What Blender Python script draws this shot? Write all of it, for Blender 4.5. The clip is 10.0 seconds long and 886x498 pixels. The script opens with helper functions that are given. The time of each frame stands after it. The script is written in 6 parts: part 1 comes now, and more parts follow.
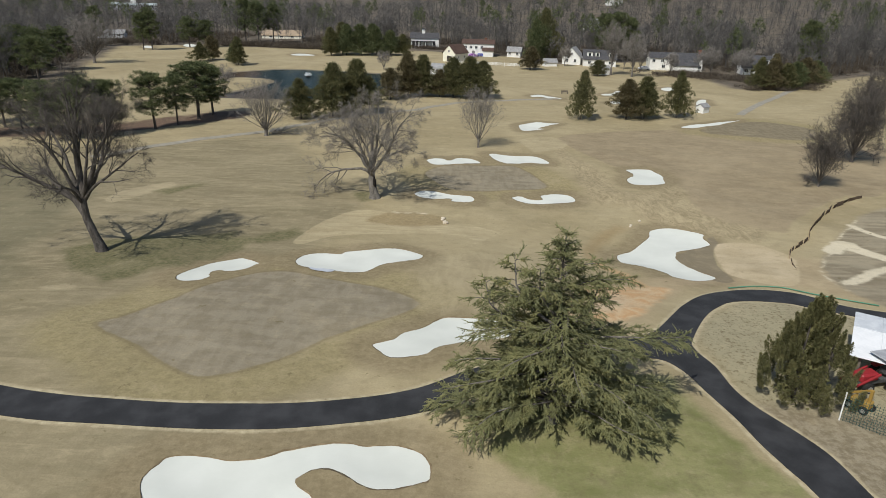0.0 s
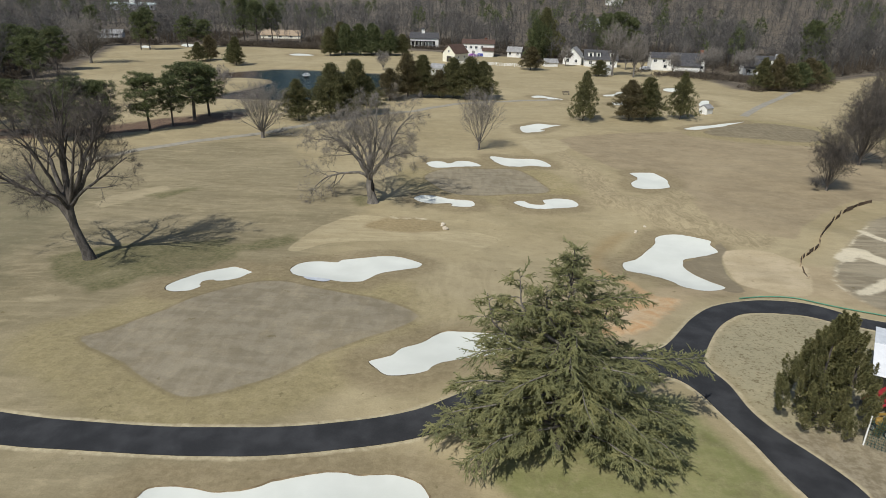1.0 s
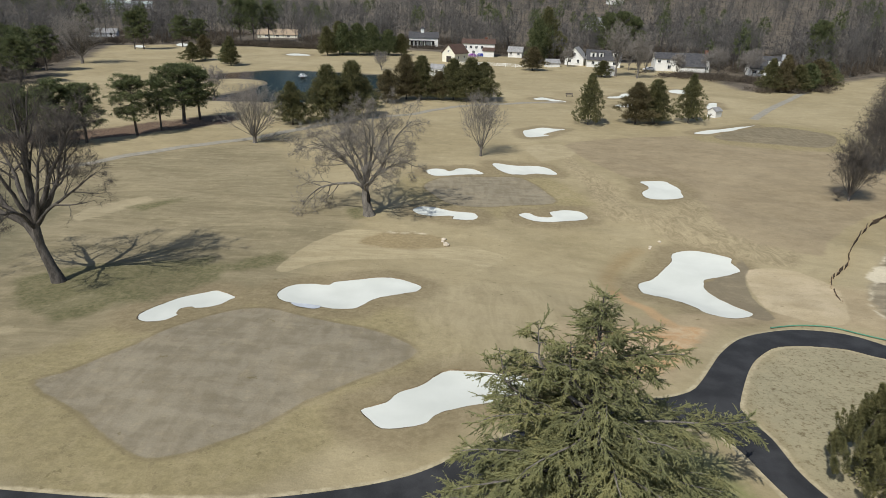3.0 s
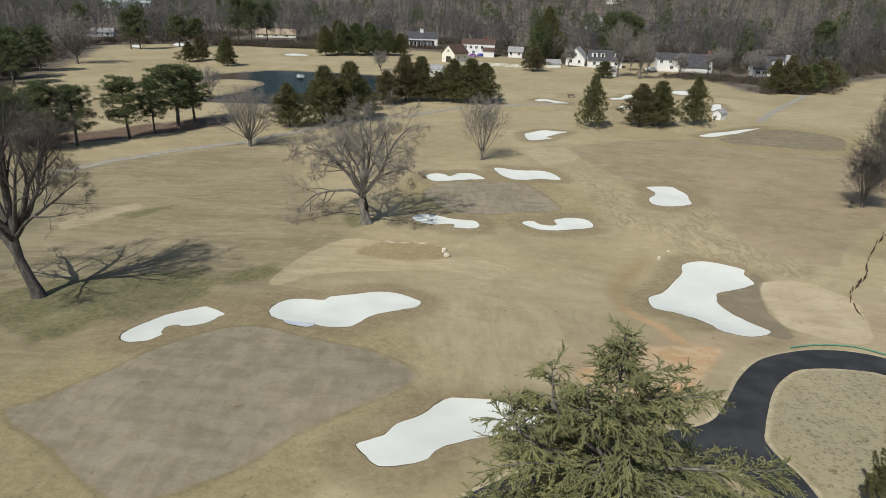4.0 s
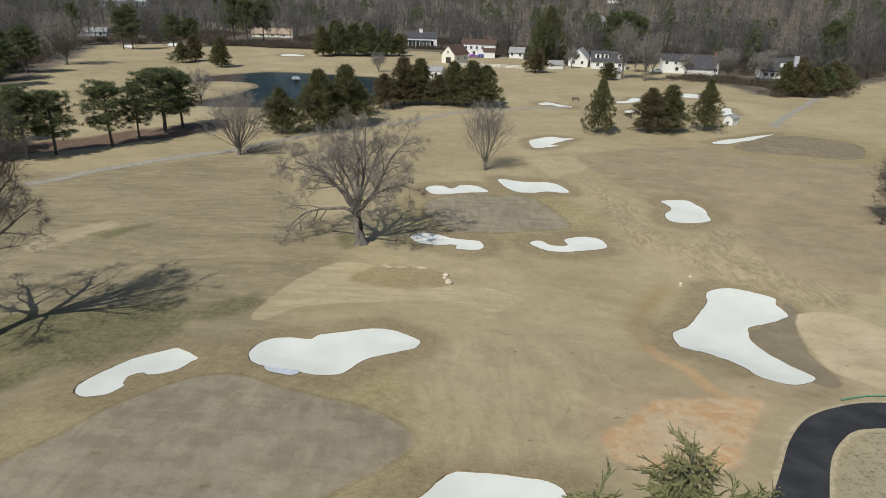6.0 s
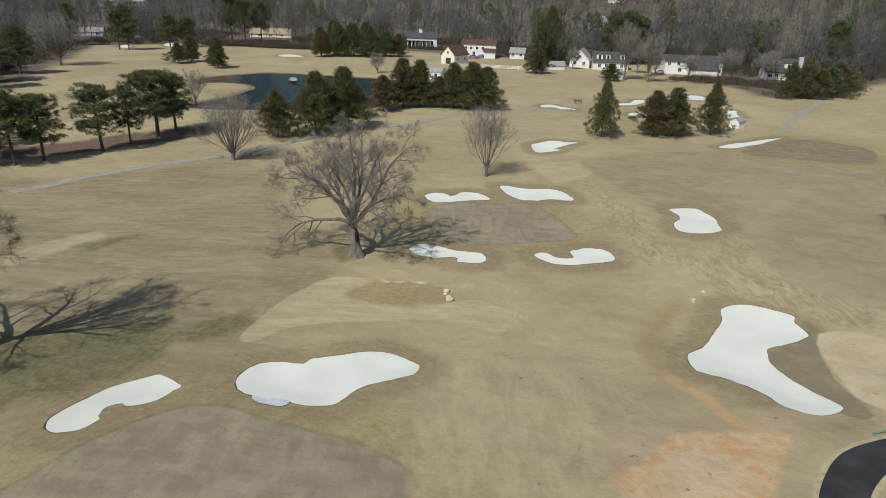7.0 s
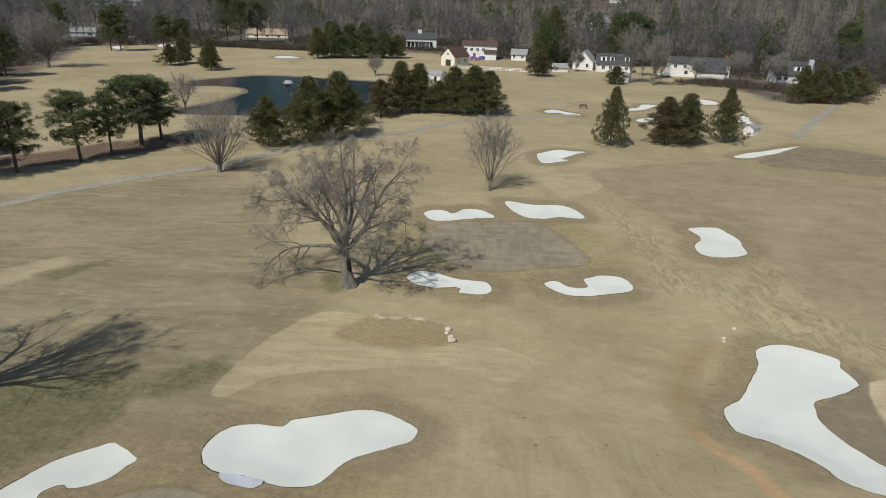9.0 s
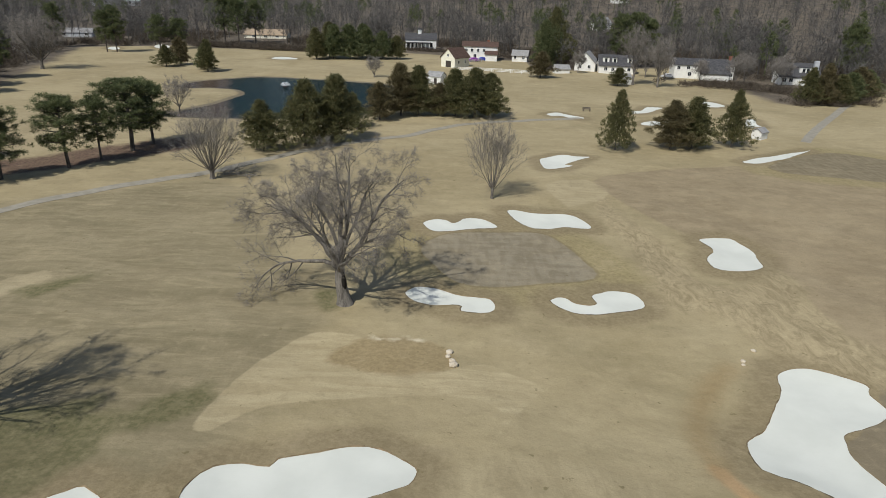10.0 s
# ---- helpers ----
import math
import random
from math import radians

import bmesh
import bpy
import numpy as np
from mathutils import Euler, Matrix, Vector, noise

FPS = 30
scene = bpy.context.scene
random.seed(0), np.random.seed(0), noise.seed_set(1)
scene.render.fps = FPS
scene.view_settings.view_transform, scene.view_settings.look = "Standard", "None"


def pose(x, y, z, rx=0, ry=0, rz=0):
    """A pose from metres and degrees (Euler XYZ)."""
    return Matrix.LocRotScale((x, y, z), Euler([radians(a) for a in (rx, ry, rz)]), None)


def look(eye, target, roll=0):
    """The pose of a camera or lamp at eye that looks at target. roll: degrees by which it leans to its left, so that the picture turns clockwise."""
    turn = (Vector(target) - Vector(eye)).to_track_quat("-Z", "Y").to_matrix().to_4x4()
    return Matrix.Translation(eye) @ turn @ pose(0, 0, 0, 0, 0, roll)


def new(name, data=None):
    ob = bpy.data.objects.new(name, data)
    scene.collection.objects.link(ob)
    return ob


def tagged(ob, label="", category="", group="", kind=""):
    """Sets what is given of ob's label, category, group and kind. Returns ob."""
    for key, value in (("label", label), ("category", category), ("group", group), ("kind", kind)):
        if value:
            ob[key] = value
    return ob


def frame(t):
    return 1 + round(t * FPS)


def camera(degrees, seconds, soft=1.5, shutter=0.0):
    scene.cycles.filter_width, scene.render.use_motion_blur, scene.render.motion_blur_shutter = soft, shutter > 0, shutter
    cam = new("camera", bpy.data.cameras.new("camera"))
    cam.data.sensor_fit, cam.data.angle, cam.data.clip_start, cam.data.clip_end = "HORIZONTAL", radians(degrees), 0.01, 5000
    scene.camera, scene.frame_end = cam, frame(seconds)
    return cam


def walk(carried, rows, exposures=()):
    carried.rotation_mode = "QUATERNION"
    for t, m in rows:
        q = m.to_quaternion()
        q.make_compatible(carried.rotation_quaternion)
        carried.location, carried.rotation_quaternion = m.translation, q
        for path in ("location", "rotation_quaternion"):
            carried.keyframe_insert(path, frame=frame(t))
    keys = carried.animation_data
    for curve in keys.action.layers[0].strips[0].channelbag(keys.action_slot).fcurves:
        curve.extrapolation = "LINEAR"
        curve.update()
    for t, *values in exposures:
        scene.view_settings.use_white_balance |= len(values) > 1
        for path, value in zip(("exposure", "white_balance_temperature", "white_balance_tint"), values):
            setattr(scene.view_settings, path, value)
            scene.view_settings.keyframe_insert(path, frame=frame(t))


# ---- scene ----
import functools

cam = camera(69.2, 10.0, soft=0.9)
PATH = [
    (0.0, look((0.89, 0.62, 23.84), (0.32, 56.50, 1.99), 1.43)),
    (0.5, look((0.87, 1.68, 23.82), (0.31, 57.55, 1.96), 1.44)),
    (1.0, look((0.83, 2.82, 23.80), (0.29, 58.69, 1.93), 1.46)),
    (1.5, look((0.77, 4.04, 23.79), (0.25, 59.90, 1.90), 1.47)),
    (2.0, look((0.70, 5.32, 23.79), (0.21, 61.18, 1.88), 1.48)),
    (2.5, look((0.63, 6.67, 23.79), (0.16, 62.51, 1.86), 1.50)),
    (3.0, look((0.55, 8.06, 23.80), (0.10, 63.90, 1.85), 1.51)),
    (3.5, look((0.47, 9.50, 23.82), (0.04, 65.33, 1.84), 1.52)),
    (4.0, look((0.38, 10.98, 23.85), (-0.01, 66.80, 1.85), 1.54)),
    (4.5, look((0.30, 12.49, 23.89), (-0.07, 68.30, 1.86), 1.55)),
    (5.0, look((0.22, 14.03, 23.94), (-0.13, 69.83, 1.89), 1.57)),
    (5.5, look((0.14, 15.59, 23.99), (-0.19, 71.38, 1.92), 1.58)),
    (6.0, look((0.06, 17.17, 24.05), (-0.24, 72.95, 1.96), 1.60)),
    (6.5, look((-0.02, 18.76, 24.12), (-0.29, 74.54, 2.00), 1.62)),
    (7.0, look((-0.09, 20.37, 24.18), (-0.34, 76.14, 2.05), 1.63)),
    (7.5, look((-0.16, 22.00, 24.25), (-0.39, 77.76, 2.10), 1.65)),
    (8.0, look((-0.22, 23.63, 24.30), (-0.44, 79.39, 2.15), 1.66)),
    (8.5, look((-0.29, 25.28, 24.36), (-0.49, 81.04, 2.20), 1.68)),
    (9.0, look((-0.35, 26.95, 24.40), (-0.53, 82.71, 2.23), 1.70)),
    (9.5, look((-0.41, 28.63, 24.42), (-0.58, 84.39, 2.26), 1.72)),
    (10.0, look((-0.48, 30.33, 24.42), (-0.64, 86.09, 2.27), 1.73)),
]
walk(cam, PATH, exposures=((0, -0.01), (2.5, 0.08), (5.5, 0.02), (10, -0.09)))

# ---- world and sun ----
SUN_FROM = Vector((-0.40, -0.60, 0.84))
world = bpy.data.worlds.new("daylight")
scene.world = world
world.use_nodes = True
wn = world.node_tree
sky = wn.nodes.new("ShaderNodeTexSky")
sky.sky_type, sky.sun_disc = 'NISHITA', False
sky.sun_elevation = math.asin(SUN_FROM.normalized().z)
sky.sun_rotation = math.atan2(SUN_FROM.x, SUN_FROM.y)
wn.links.new(sky.outputs[0], wn.nodes["Background"].inputs[0])
wn.nodes["Background"].inputs[1].default_value = 0.08
sun = new("sun", bpy.data.lights.new("sun", "SUN"))
sun.data.energy, sun.data.angle, sun.data.color = 3.85, radians(0.6), (0.985, 0.958, 0.885)
sun.matrix_world = look(SUN_FROM * 100, (0, 0, 0))


# ---- material helpers ----
def material(name, rough=0.9):
    m = bpy.data.materials.new(name)
    m.use_nodes = True
    b = m.node_tree.nodes["Principled BSDF"]
    b.inputs["Roughness"].default_value = rough
    b.inputs["Specular IOR Level"].default_value = 0.25
    return m, m.node_tree, b


def noise_tex(nt, scale, detail=4.0, rough=0.55, stretch=(1, 1, 1), turn=0.0, distort=0.0):
    geo = nt.nodes.new("ShaderNodeNewGeometry")
    mp = nt.nodes.new("ShaderNodeMapping")
    mp.inputs["Scale"].default_value = stretch
    mp.inputs["Rotation"].default_value = (0, 0, radians(turn))
    n = nt.nodes.new("ShaderNodeTexNoise")
    n.inputs["Scale"].default_value, n.inputs["Detail"].default_value, n.inputs["Roughness"].default_value = scale, detail, rough
    n.inputs["Distortion"].default_value = distort
    nt.links.new(geo.outputs["Position"], mp.inputs[0])
    nt.links.new(mp.outputs[0], n.inputs["Vector"])
    return n.outputs["Fac"]


def remap(nt, value, a, b, c=0.0, d=1.0):
    r = nt.nodes.new("ShaderNodeMapRange")
    r.interpolation_type = 'SMOOTHSTEP'
    for i, v in ((1, a), (2, b), (3, c), (4, d)):
        r.inputs[i].default_value = v
    nt.links.new(value, r.inputs[0])
    return r.outputs[0]


def calc(nt, op, a, b=None):
    n = nt.nodes.new("ShaderNodeMath")
    n.operation = op
    for i, v in enumerate((a, b)):
        if v is None:
            continue
        if isinstance(v, (int, float)):
            n.inputs[i].default_value = v
        else:
            nt.links.new(v, n.inputs[i])
    return n.outputs[0]


def blend(nt, fac, a, b):
    n = nt.nodes.new("ShaderNodeMix")
    n.data_type = 'RGBA'
    if isinstance(fac, (int, float)):
        n.inputs[0].default_value = fac
    else:
        nt.links.new(fac, n.inputs[0])
    for i, v in ((6, a), (7, b)):
        if isinstance(v, tuple):
            n.inputs[i].default_value = (*v, 1)
        else:
            nt.links.new(v, n.inputs[i])
    return n.outputs[2]


def bump(nt, bsdf, height, strength, distance):
    n = nt.nodes.new("ShaderNodeBump")
    n.inputs["Strength"].default_value, n.inputs["Distance"].default_value = strength, distance
    nt.links.new(height, n.inputs["Height"])
    nt.links.new(n.outputs[0], bsdf.inputs["Normal"])


def plain(name, dark, light, scale=3.0, rough=0.8, metal=0.0, grain=0.3, relief=0.01):
    """A surface with broad stains and a fine grain between two tones."""
    m, nt, b = material(name, rough)
    b.inputs["Metallic"].default_value = metal
    broad = noise_tex(nt, scale, 5)
    fine = noise_tex(nt, scale * 11, 3)
    mixed = calc(nt, 'ADD', calc(nt, 'MULTIPLY', broad, 1 - grain), calc(nt, 'MULTIPLY', fine, grain))
    nt.links.new(blend(nt, remap(nt, mixed, 0.32, 0.68), dark, light), b.inputs["Base Color"])
    bump(nt, b, fine, 0.4, relief)
    return m


def leafy(name, dark, mid, light, scale=1.2, single=0.4, lets=0.3):
    """Foliage with tones that change from spray to spray and patch to patch; thin leaves let some light through."""
    m, nt, b = material(name, 0.75)
    geo = nt.nodes.new("ShaderNodeNewGeometry")
    own = calc(nt, 'MULTIPLY', geo.outputs["Random Per Island"], single)
    spray = remap(nt, noise_tex(nt, scale, 4, 0.6), 0.30, 0.70)
    patch = noise_tex(nt, scale * 0.35, 3)
    tone = calc(nt, 'ADD', own, calc(nt, 'MULTIPLY', spray, 1 - single))
    col = blend(nt, remap(nt, tone, 0.1, 0.7), dark, mid)
    col = blend(nt, calc(nt, 'MULTIPLY', remap(nt, patch, 0.36, 0.58), remap(nt, tone, 0.4, 0.95)), col, light)
    info = nt.nodes.new("ShaderNodeObjectInfo")
    col = blend(nt, calc(nt, 'MULTIPLY', info.outputs["Random"], 0.3), col, mid)
    nt.links.new(col, b.inputs["Base Color"])
    through_light = nt.nodes.new("ShaderNodeBsdfTranslucent")
    nt.links.new(col, through_light.inputs["Color"])
    both = nt.nodes.new("ShaderNodeMixShader")
    both.inputs[0].default_value = lets
    nt.links.new(b.outputs[0], both.inputs[1])
    nt.links.new(through_light.outputs[0], both.inputs[2])
    nt.links.new(both.outputs[0], nt.nodes["Material Output"].inputs["Surface"])
    return m


def barky(name, dark, light):
    m, nt, b = material(name, 0.92)
    n1 = noise_tex(nt, 3.0, 5, stretch=(1, 1, 0.25))
    n2 = noise_tex(nt, 18.0, 3, stretch=(1, 1, 0.2))
    f = calc(nt, 'ADD', calc(nt, 'MULTIPLY', n1, 0.6), calc(nt, 'MULTIPLY', n2, 0.4))
    nt.links.new(blend(nt, remap(nt, f, 0.35, 0.65), dark, light), b.inputs["Base Color"])
    bump(nt, b, n2, 0.6, 0.03)
    return m


# ---- plan ----
def spots(text):
    return np.array([[float(v) for v in p.split(",")] for p in text.split()])


def rounded(ctrl, step=0.35, closed=True, wobble=0.0, seed=0):
    """A smooth line through control points, sampled at an even step."""
    n = len(ctrl)
    out = []
    for i in range(n if closed else n - 1):
        if closed:
            p0, p1, p2, p3 = ctrl[(i - 1) % n], ctrl[i], ctrl[(i + 1) % n], ctrl[(i + 2) % n]
        else:
            p0, p1, p2, p3 = ctrl[max(i - 1, 0)], ctrl[i], ctrl[i + 1], ctrl[min(i + 2, n - 1)]
        k = max(2, int(np.linalg.norm(p2 - p1) / step))
        for j in range(k):
            s = j / k
            out.append(0.5 * (2 * p1 + (p2 - p0) * s + (2 * p0 - 5 * p1 + 4 * p2 - p3) * s * s + (3 * p1 - p0 - 3 * p2 + p3) * s ** 3))
    if not closed:
        out.append(ctrl[-1])
    out = np.array(out)
    if wobble:
        for i, p in enumerate(out):
            v = noise.noise_vector(Vector((p[0] * 1.7, p[1] * 1.7, seed * 3.1)))
            out[i] += np.array([v.x, v.y]) * wobble
    return out


def inside(pts, poly):
    x, y = pts[:, 0], pts[:, 1]
    hit = np.zeros(len(pts), bool)
    a, b = poly, np.roll(poly, -1, 0)
    for (x0, y0), (x1, y1) in zip(a, b):
        if y0 == y1:
            continue
        c = (y0 > y) != (y1 > y)
        hit ^= c & (x < (x1 - x0) * (y - y0) / (y1 - y0) + x0)
    return hit


def reach(pts, line, closed=True, most=8.0):
    """Distance of each point from a line, capped."""
    d = np.full(len(pts), most)
    lo, hi = line.min(0) - most, line.max(0) + most
    near = np.where(((pts > lo) & (pts < hi)).all(1))[0]
    if len(near) == 0:
        return d
    q = pts[near]
    a = line
    b = np.roll(line, -1, 0) if closed else line[1:]
    best = np.full(len(q), most)
    for s, e in zip(a, b):
        v = e - s
        t = np.clip(((q - s) @ v) / max(v @ v, 1e-9), 0, 1)
        best = np.minimum(best, np.hypot(*(q - s - t[:, None] * v).T))
    d[near] = best
    return d


def signed(pts, poly, most=8.0):
    """Positive inside the outline, negative outside, in metres."""
    d = reach(pts, poly, True, most)
    lo, hi = poly.min(0), poly.max(0)
    near = np.where(((pts >= lo) & (pts <= hi)).all(1))[0]
    s = -d
    if len(near):
        k = inside(pts[near], poly)
        s[near[k]] = d[near[k]]
    return s


def band(line, width):
    """A closed outline round an open line."""
    t = np.gradient(line, axis=0)
    t /= np.linalg.norm(t, axis=1)[:, None]
    nrm = np.stack((-t[:, 1], t[:, 0]), 1)
    w = np.asarray(width) / 2
    w = w[:, None] if w.ndim else w
    return np.concatenate((line + nrm * w, (line - nrm * w)[::-1]))


BUNKERS = [
    "-12.7,23.3 -13.1,24.4 -12.8,25.4 -12.6,25.9 -11.9,26.1 -11.0,26.1 -9.7,25.9 -8.9,25.9 -8.0,26.1 -7.1,26.6 -5.9,27.0 -4.7,27.4 -3.7,27.4 -3.0,27.3 -1.8,27.5 -1.0,27.4 -0.2,27.0 0.2,26.2 0.3,25.2 -0.1,24.9 -1.0,24.5 -2.1,24.3 -2.7,24.4 -3.4,24.9 -4.1,25.3 -4.6,25.5 -5.4,25.3 -6.0,24.7 -5.8,24.3 -5.2,23.8 -5.0,23.3 -5.5,22.0 -7.4,21.3 -9.9,21.5 -11.8,22.2",
    "-21.9,49.4 -22.1,50.1 -21.8,51.3 -21.3,52.6 -20.5,54.2 -19.1,55.4 -18.3,55.8 -16.4,54.4 -16.6,53.7 -17.1,52.6 -17.8,52.1 -18.6,51.8 -19.0,52.1 -19.5,51.8 -19.7,51.3 -19.6,50.6 -19.3,50.3 -19.6,49.5 -20.1,48.9 -20.9,48.7 -21.6,49.0",
    "-13.2,55.0 -13.3,55.9 -12.7,57.5 -11.4,58.1 -9.5,57.9 -9.2,58.5 -7.1,59.1 -5.2,59.7 -3.7,59.5 -2.1,58.4 -1.6,57.7 -2.0,56.6 -3.3,55.8 -4.7,55.0 -5.4,54.4 -6.1,53.2 -6.6,52.6 -7.9,52.4 -9.3,52.8 -10.4,53.2 -11.8,53.4 -12.8,54.1",
    "-4.1,38.0 -3.5,38.4 -2.7,38.9 -2.1,40.0 -1.3,40.6 -0.5,41.4 0.1,42.4 0.9,43.0 2.6,42.9 4.0,42.6 5.3,42.3 6.0,41.7 6.1,40.6 5.3,39.7 4.0,39.3 2.5,38.9 0.4,37.9 -0.3,36.9 -1.0,36.5 -1.9,36.3 -2.7,36.3 -3.2,36.7 -3.4,37.1",
    "23.9,70.5 25.7,71.4 27.4,70.9 29.4,69.2 29.0,68.0 29.1,66.1 28.4,65.2 26.4,64.1 24.9,63.6 24.3,62.6 23.9,61.1 24.1,58.9 24.7,56.7 25.3,54.7 23.3,53.6 22.0,54.2 21.4,55.1 21.1,56.5 19.8,58.5 18.3,59.6 17.9,60.4 18.4,62.7 20.1,64.1 21.9,66.6 23.2,68.5",
    "-3.8,81.2 -3.0,82.3 -1.7,82.2 -0.7,81.7 0.8,80.7 2.7,80.3 3.6,80.1 3.9,78.8 3.6,77.8 2.6,77.4 1.0,77.8 1.1,78.6 0.3,78.9 -1.1,78.8 -2.3,79.2 -3.2,79.9",
    "8.8,80.5 9.5,81.2 10.2,81.1 11.0,80.1 12.2,79.9 12.8,80.4 12.6,81.7 13.7,82.6 14.8,83.1 16.3,82.9 16.9,82.0 17.0,80.4 15.9,79.5 14.6,79.0 12.6,78.3 10.7,78.3 9.8,78.9 9.2,79.6",
    "-3.0,99.7 -1.7,101.0 -0.4,100.9 0.3,100.0 1.1,100.8 1.9,102.1 3.6,102.1 4.7,101.0 5.4,99.3 3.1,98.5 0.3,97.3 -1.9,97.3",
    "7.0,105.0 8.0,105.5 10.2,104.6 13.3,104.7 14.6,104.2 15.7,102.6 16.3,100.1 15.7,99.3 13.2,99.6 11.4,98.7 9.6,98.9 8.4,100.3 7.6,102.1",
    "27.5,96.9 28.6,97.7 31.2,97.9 31.8,96.4 32.3,94.0 31.7,91.6 31.5,90.1 30.7,88.9 29.0,88.2 27.4,88.3 26.2,89.0 26.2,90.8 26.6,91.9 27.7,93.2 28.0,94.7",
    "14.4,132.5 15.5,133.8 18.6,135.8 20.8,134.9 23.1,134.8 20.2,131.7 18.1,129.6 19.3,129.0 16.8,127.0 14.5,126.3",
    "48.1,134.9 53.1,138.3 58.0,141.4 63.6,144.8 64.8,145.4 60.1,140.9 55.2,136.6 51.2,134.1 49.3,133.9",
    "21.3,175.1 24.0,177.8 26.1,175.2 29.3,172.3 27.0,169.8 24.5,172.8 22.0,173.1",
    "41.9,182.5 45.1,184.7 47.7,189.3 51.7,190.0 48.7,185.3 44.7,180.7 41.7,180.2",
    "62.9,198.3 66.4,202.7 68.8,201.3 69.4,195.9 66.3,192.7 62.8,194.7",
    "40.0,166.8 43.1,170.5 48.0,170.7 48.0,166.8 41.6,165.1",
    "66.1,175.8 68.5,176.9 66.6,171.1 66.4,168.5 62.5,166.6",
    "-67.8,279.8 -66.5,287.3 -63.5,288.3 -58.3,282.9 -61.9,277.3",
    "-126.9,314.6 -129.8,326.6 -124.2,322.2 -120.1,314.2 -121.0,307.7",
    "-139.8,300.5 -141.6,308.8 -136.7,304.6 -134.5,296.8",
]
WEST_PATH = "-75,22.0 -52,27.5 -40,30.5 -32,31.6 -27,31.1 -23.0,30.2 -20.0,29.7 -17.0,29.5 -14.0,29.4 -11.0,29.4 -8.0,29.5 -5.0,30.1 -0.2,31.7 3.3,34.2 7.0,36.6 10.5,38.3 14.2,39.2"
LOOP_PATH = "11.9,39.5 13.4,40.1 15.3,41.0 16.4,42.2 17.9,44.4 19.3,46.5 20.9,48.4 22.2,49.5 23.9,50.4 26.4,51.3 28.6,51.3 30.4,50.6 31.4,49.6 33.0,47.6 36.2,45.6 35.0,43.8 31.8,46.0 30.0,47.1 28.9,48.0 27.0,48.3 25.8,48.3 24.0,48.0 22.8,47.2 21.4,45.8 20.2,44.1 18.8,41.7 18.0,40.2 17.6,39.3 17.7,38.0 18.1,36.4 18.2,33.7 18.7,31.8 19.7,29.8 20.5,28.0 20.8,26.5 21.0,24.6 22.0,18.0 24.6,9.0 29.8,-10.0 38.0,-40.0 35.7,-40.6 27.4,-10.6 22.2,8.3 19.5,17.4 18.4,24.5 17.9,26.3 17.4,28.2 17.0,30.6 16.4,33.2 16.0,35.2 15.4,36.6 14.6,37.2 12.6,37.4"
GREENS = ["-23.5,39.9 -22.5,40.9 -21.1,43.2 -19.8,45.1 -19.1,47.1 -17.0,50.3 -14.9,51.9 -12.7,51.9 -10.2,50.7 -7.4,49.7 -5.2,49.1 -3.4,48.0 -2.1,46.9 -1.3,45.7 -1.7,44.7 -3.0,43.0 -4.6,41.6 -5.8,40.3 -7.3,39.0 -8.5,37.2 -9.6,35.7 -10.8,34.7 -12.0,33.8 -13.6,33.3 -14.4,33.5 -15.6,34.2 -17.2,35.3 -19.0,36.8 -20.8,37.9 -22.2,38.7",
          "-2.9,91.9 -1.0,95.8 3.4,97.3 9.7,97.5 12.2,93.7 13.5,89.4 14.2,86.6 12.4,84.9 8.0,83.8 3.8,82.8 0.8,83.4 -1.4,87.4",
          "50.7,131.1 60.2,139.8 68.7,143.8 76.0,136.8 72.0,127.8 68.0,124.4 60.1,126.0 53.1,128.2"]
FAIRWAY = "20.3,119.6 24.7,124.2 34.5,128.6 46.7,132.0 57.3,129.8 68.1,128.9 77.0,124.9 81.0,119.4 61.7,88.3 54.8,85.6 48.5,80.8 41.1,73.1 39.0,69.9 34.7,72.0 32.1,73.7 31.7,79.0 32.4,83.8 32.4,89.9 27.5,97.6 25.6,100.7 23.5,106.5"
STRAW = "-15.2,61.8 -14.0,61.0 -13.2,61.9 -11.9,63.3 -9.3,64.2 -3.4,65.3 1.4,65.4 3.3,64.1 3.1,61.5 3.9,63.1 5.7,66.0 6.6,67.3 4.3,68.9 2.7,70.0 1.1,69.4 -0.5,68.4 -2.8,68.1 -5.2,68.6 -8.6,70.0 -6.6,73.1 -10.2,73.9 -12.1,71.3 -13.9,67.5"
MOUND = "-8.8,69.9 -6.6,72.9 -4.0,73.3 -1.4,72.8 0.3,71.3 0.5,69.5 -0.9,68.5 -3.6,68.0 -6.0,68.5"
PALE_SOIL = "28.9,64.6 30.2,66.1 31.8,66.3 33.9,65.6 35.5,61.5 34.0,57.0 31.5,52.6 29.6,52.7 28.2,54.0 26.9,55.7 27.3,58.7"
WASH = "37.1,58.8 40.3,63.5 47.0,71.8 52.3,77.5 56.7,80.2 61.3,79.4 38.1,45.9 36.0,47.5 35.5,49.4 35.2,52.2"
LAWN = "3.1,27.3 4.1,26.2 5.1,25.4 5.9,24.7 6.2,24.1 18.1,24.5 17.6,25.7 16.2,28.8 15.0,32.8 14.7,35.4 7.9,32.5 3.7,29.1"
POND = "-72.8,204.2 -71.9,214.1 -65.9,222.2 -56.1,228.9 -43.9,227.8 -29.9,224.4 -17.7,219.5 -15.0,206.1 -19.4,170.0 -28.2,165.0 -41.7,162.7 -52.0,162.2 -59.8,162.8 -57.4,170.4 -54.2,178.9 -52.5,189.9 -52.3,195.8 -56.4,202.4 -63.0,204.2 -68.5,202.9"
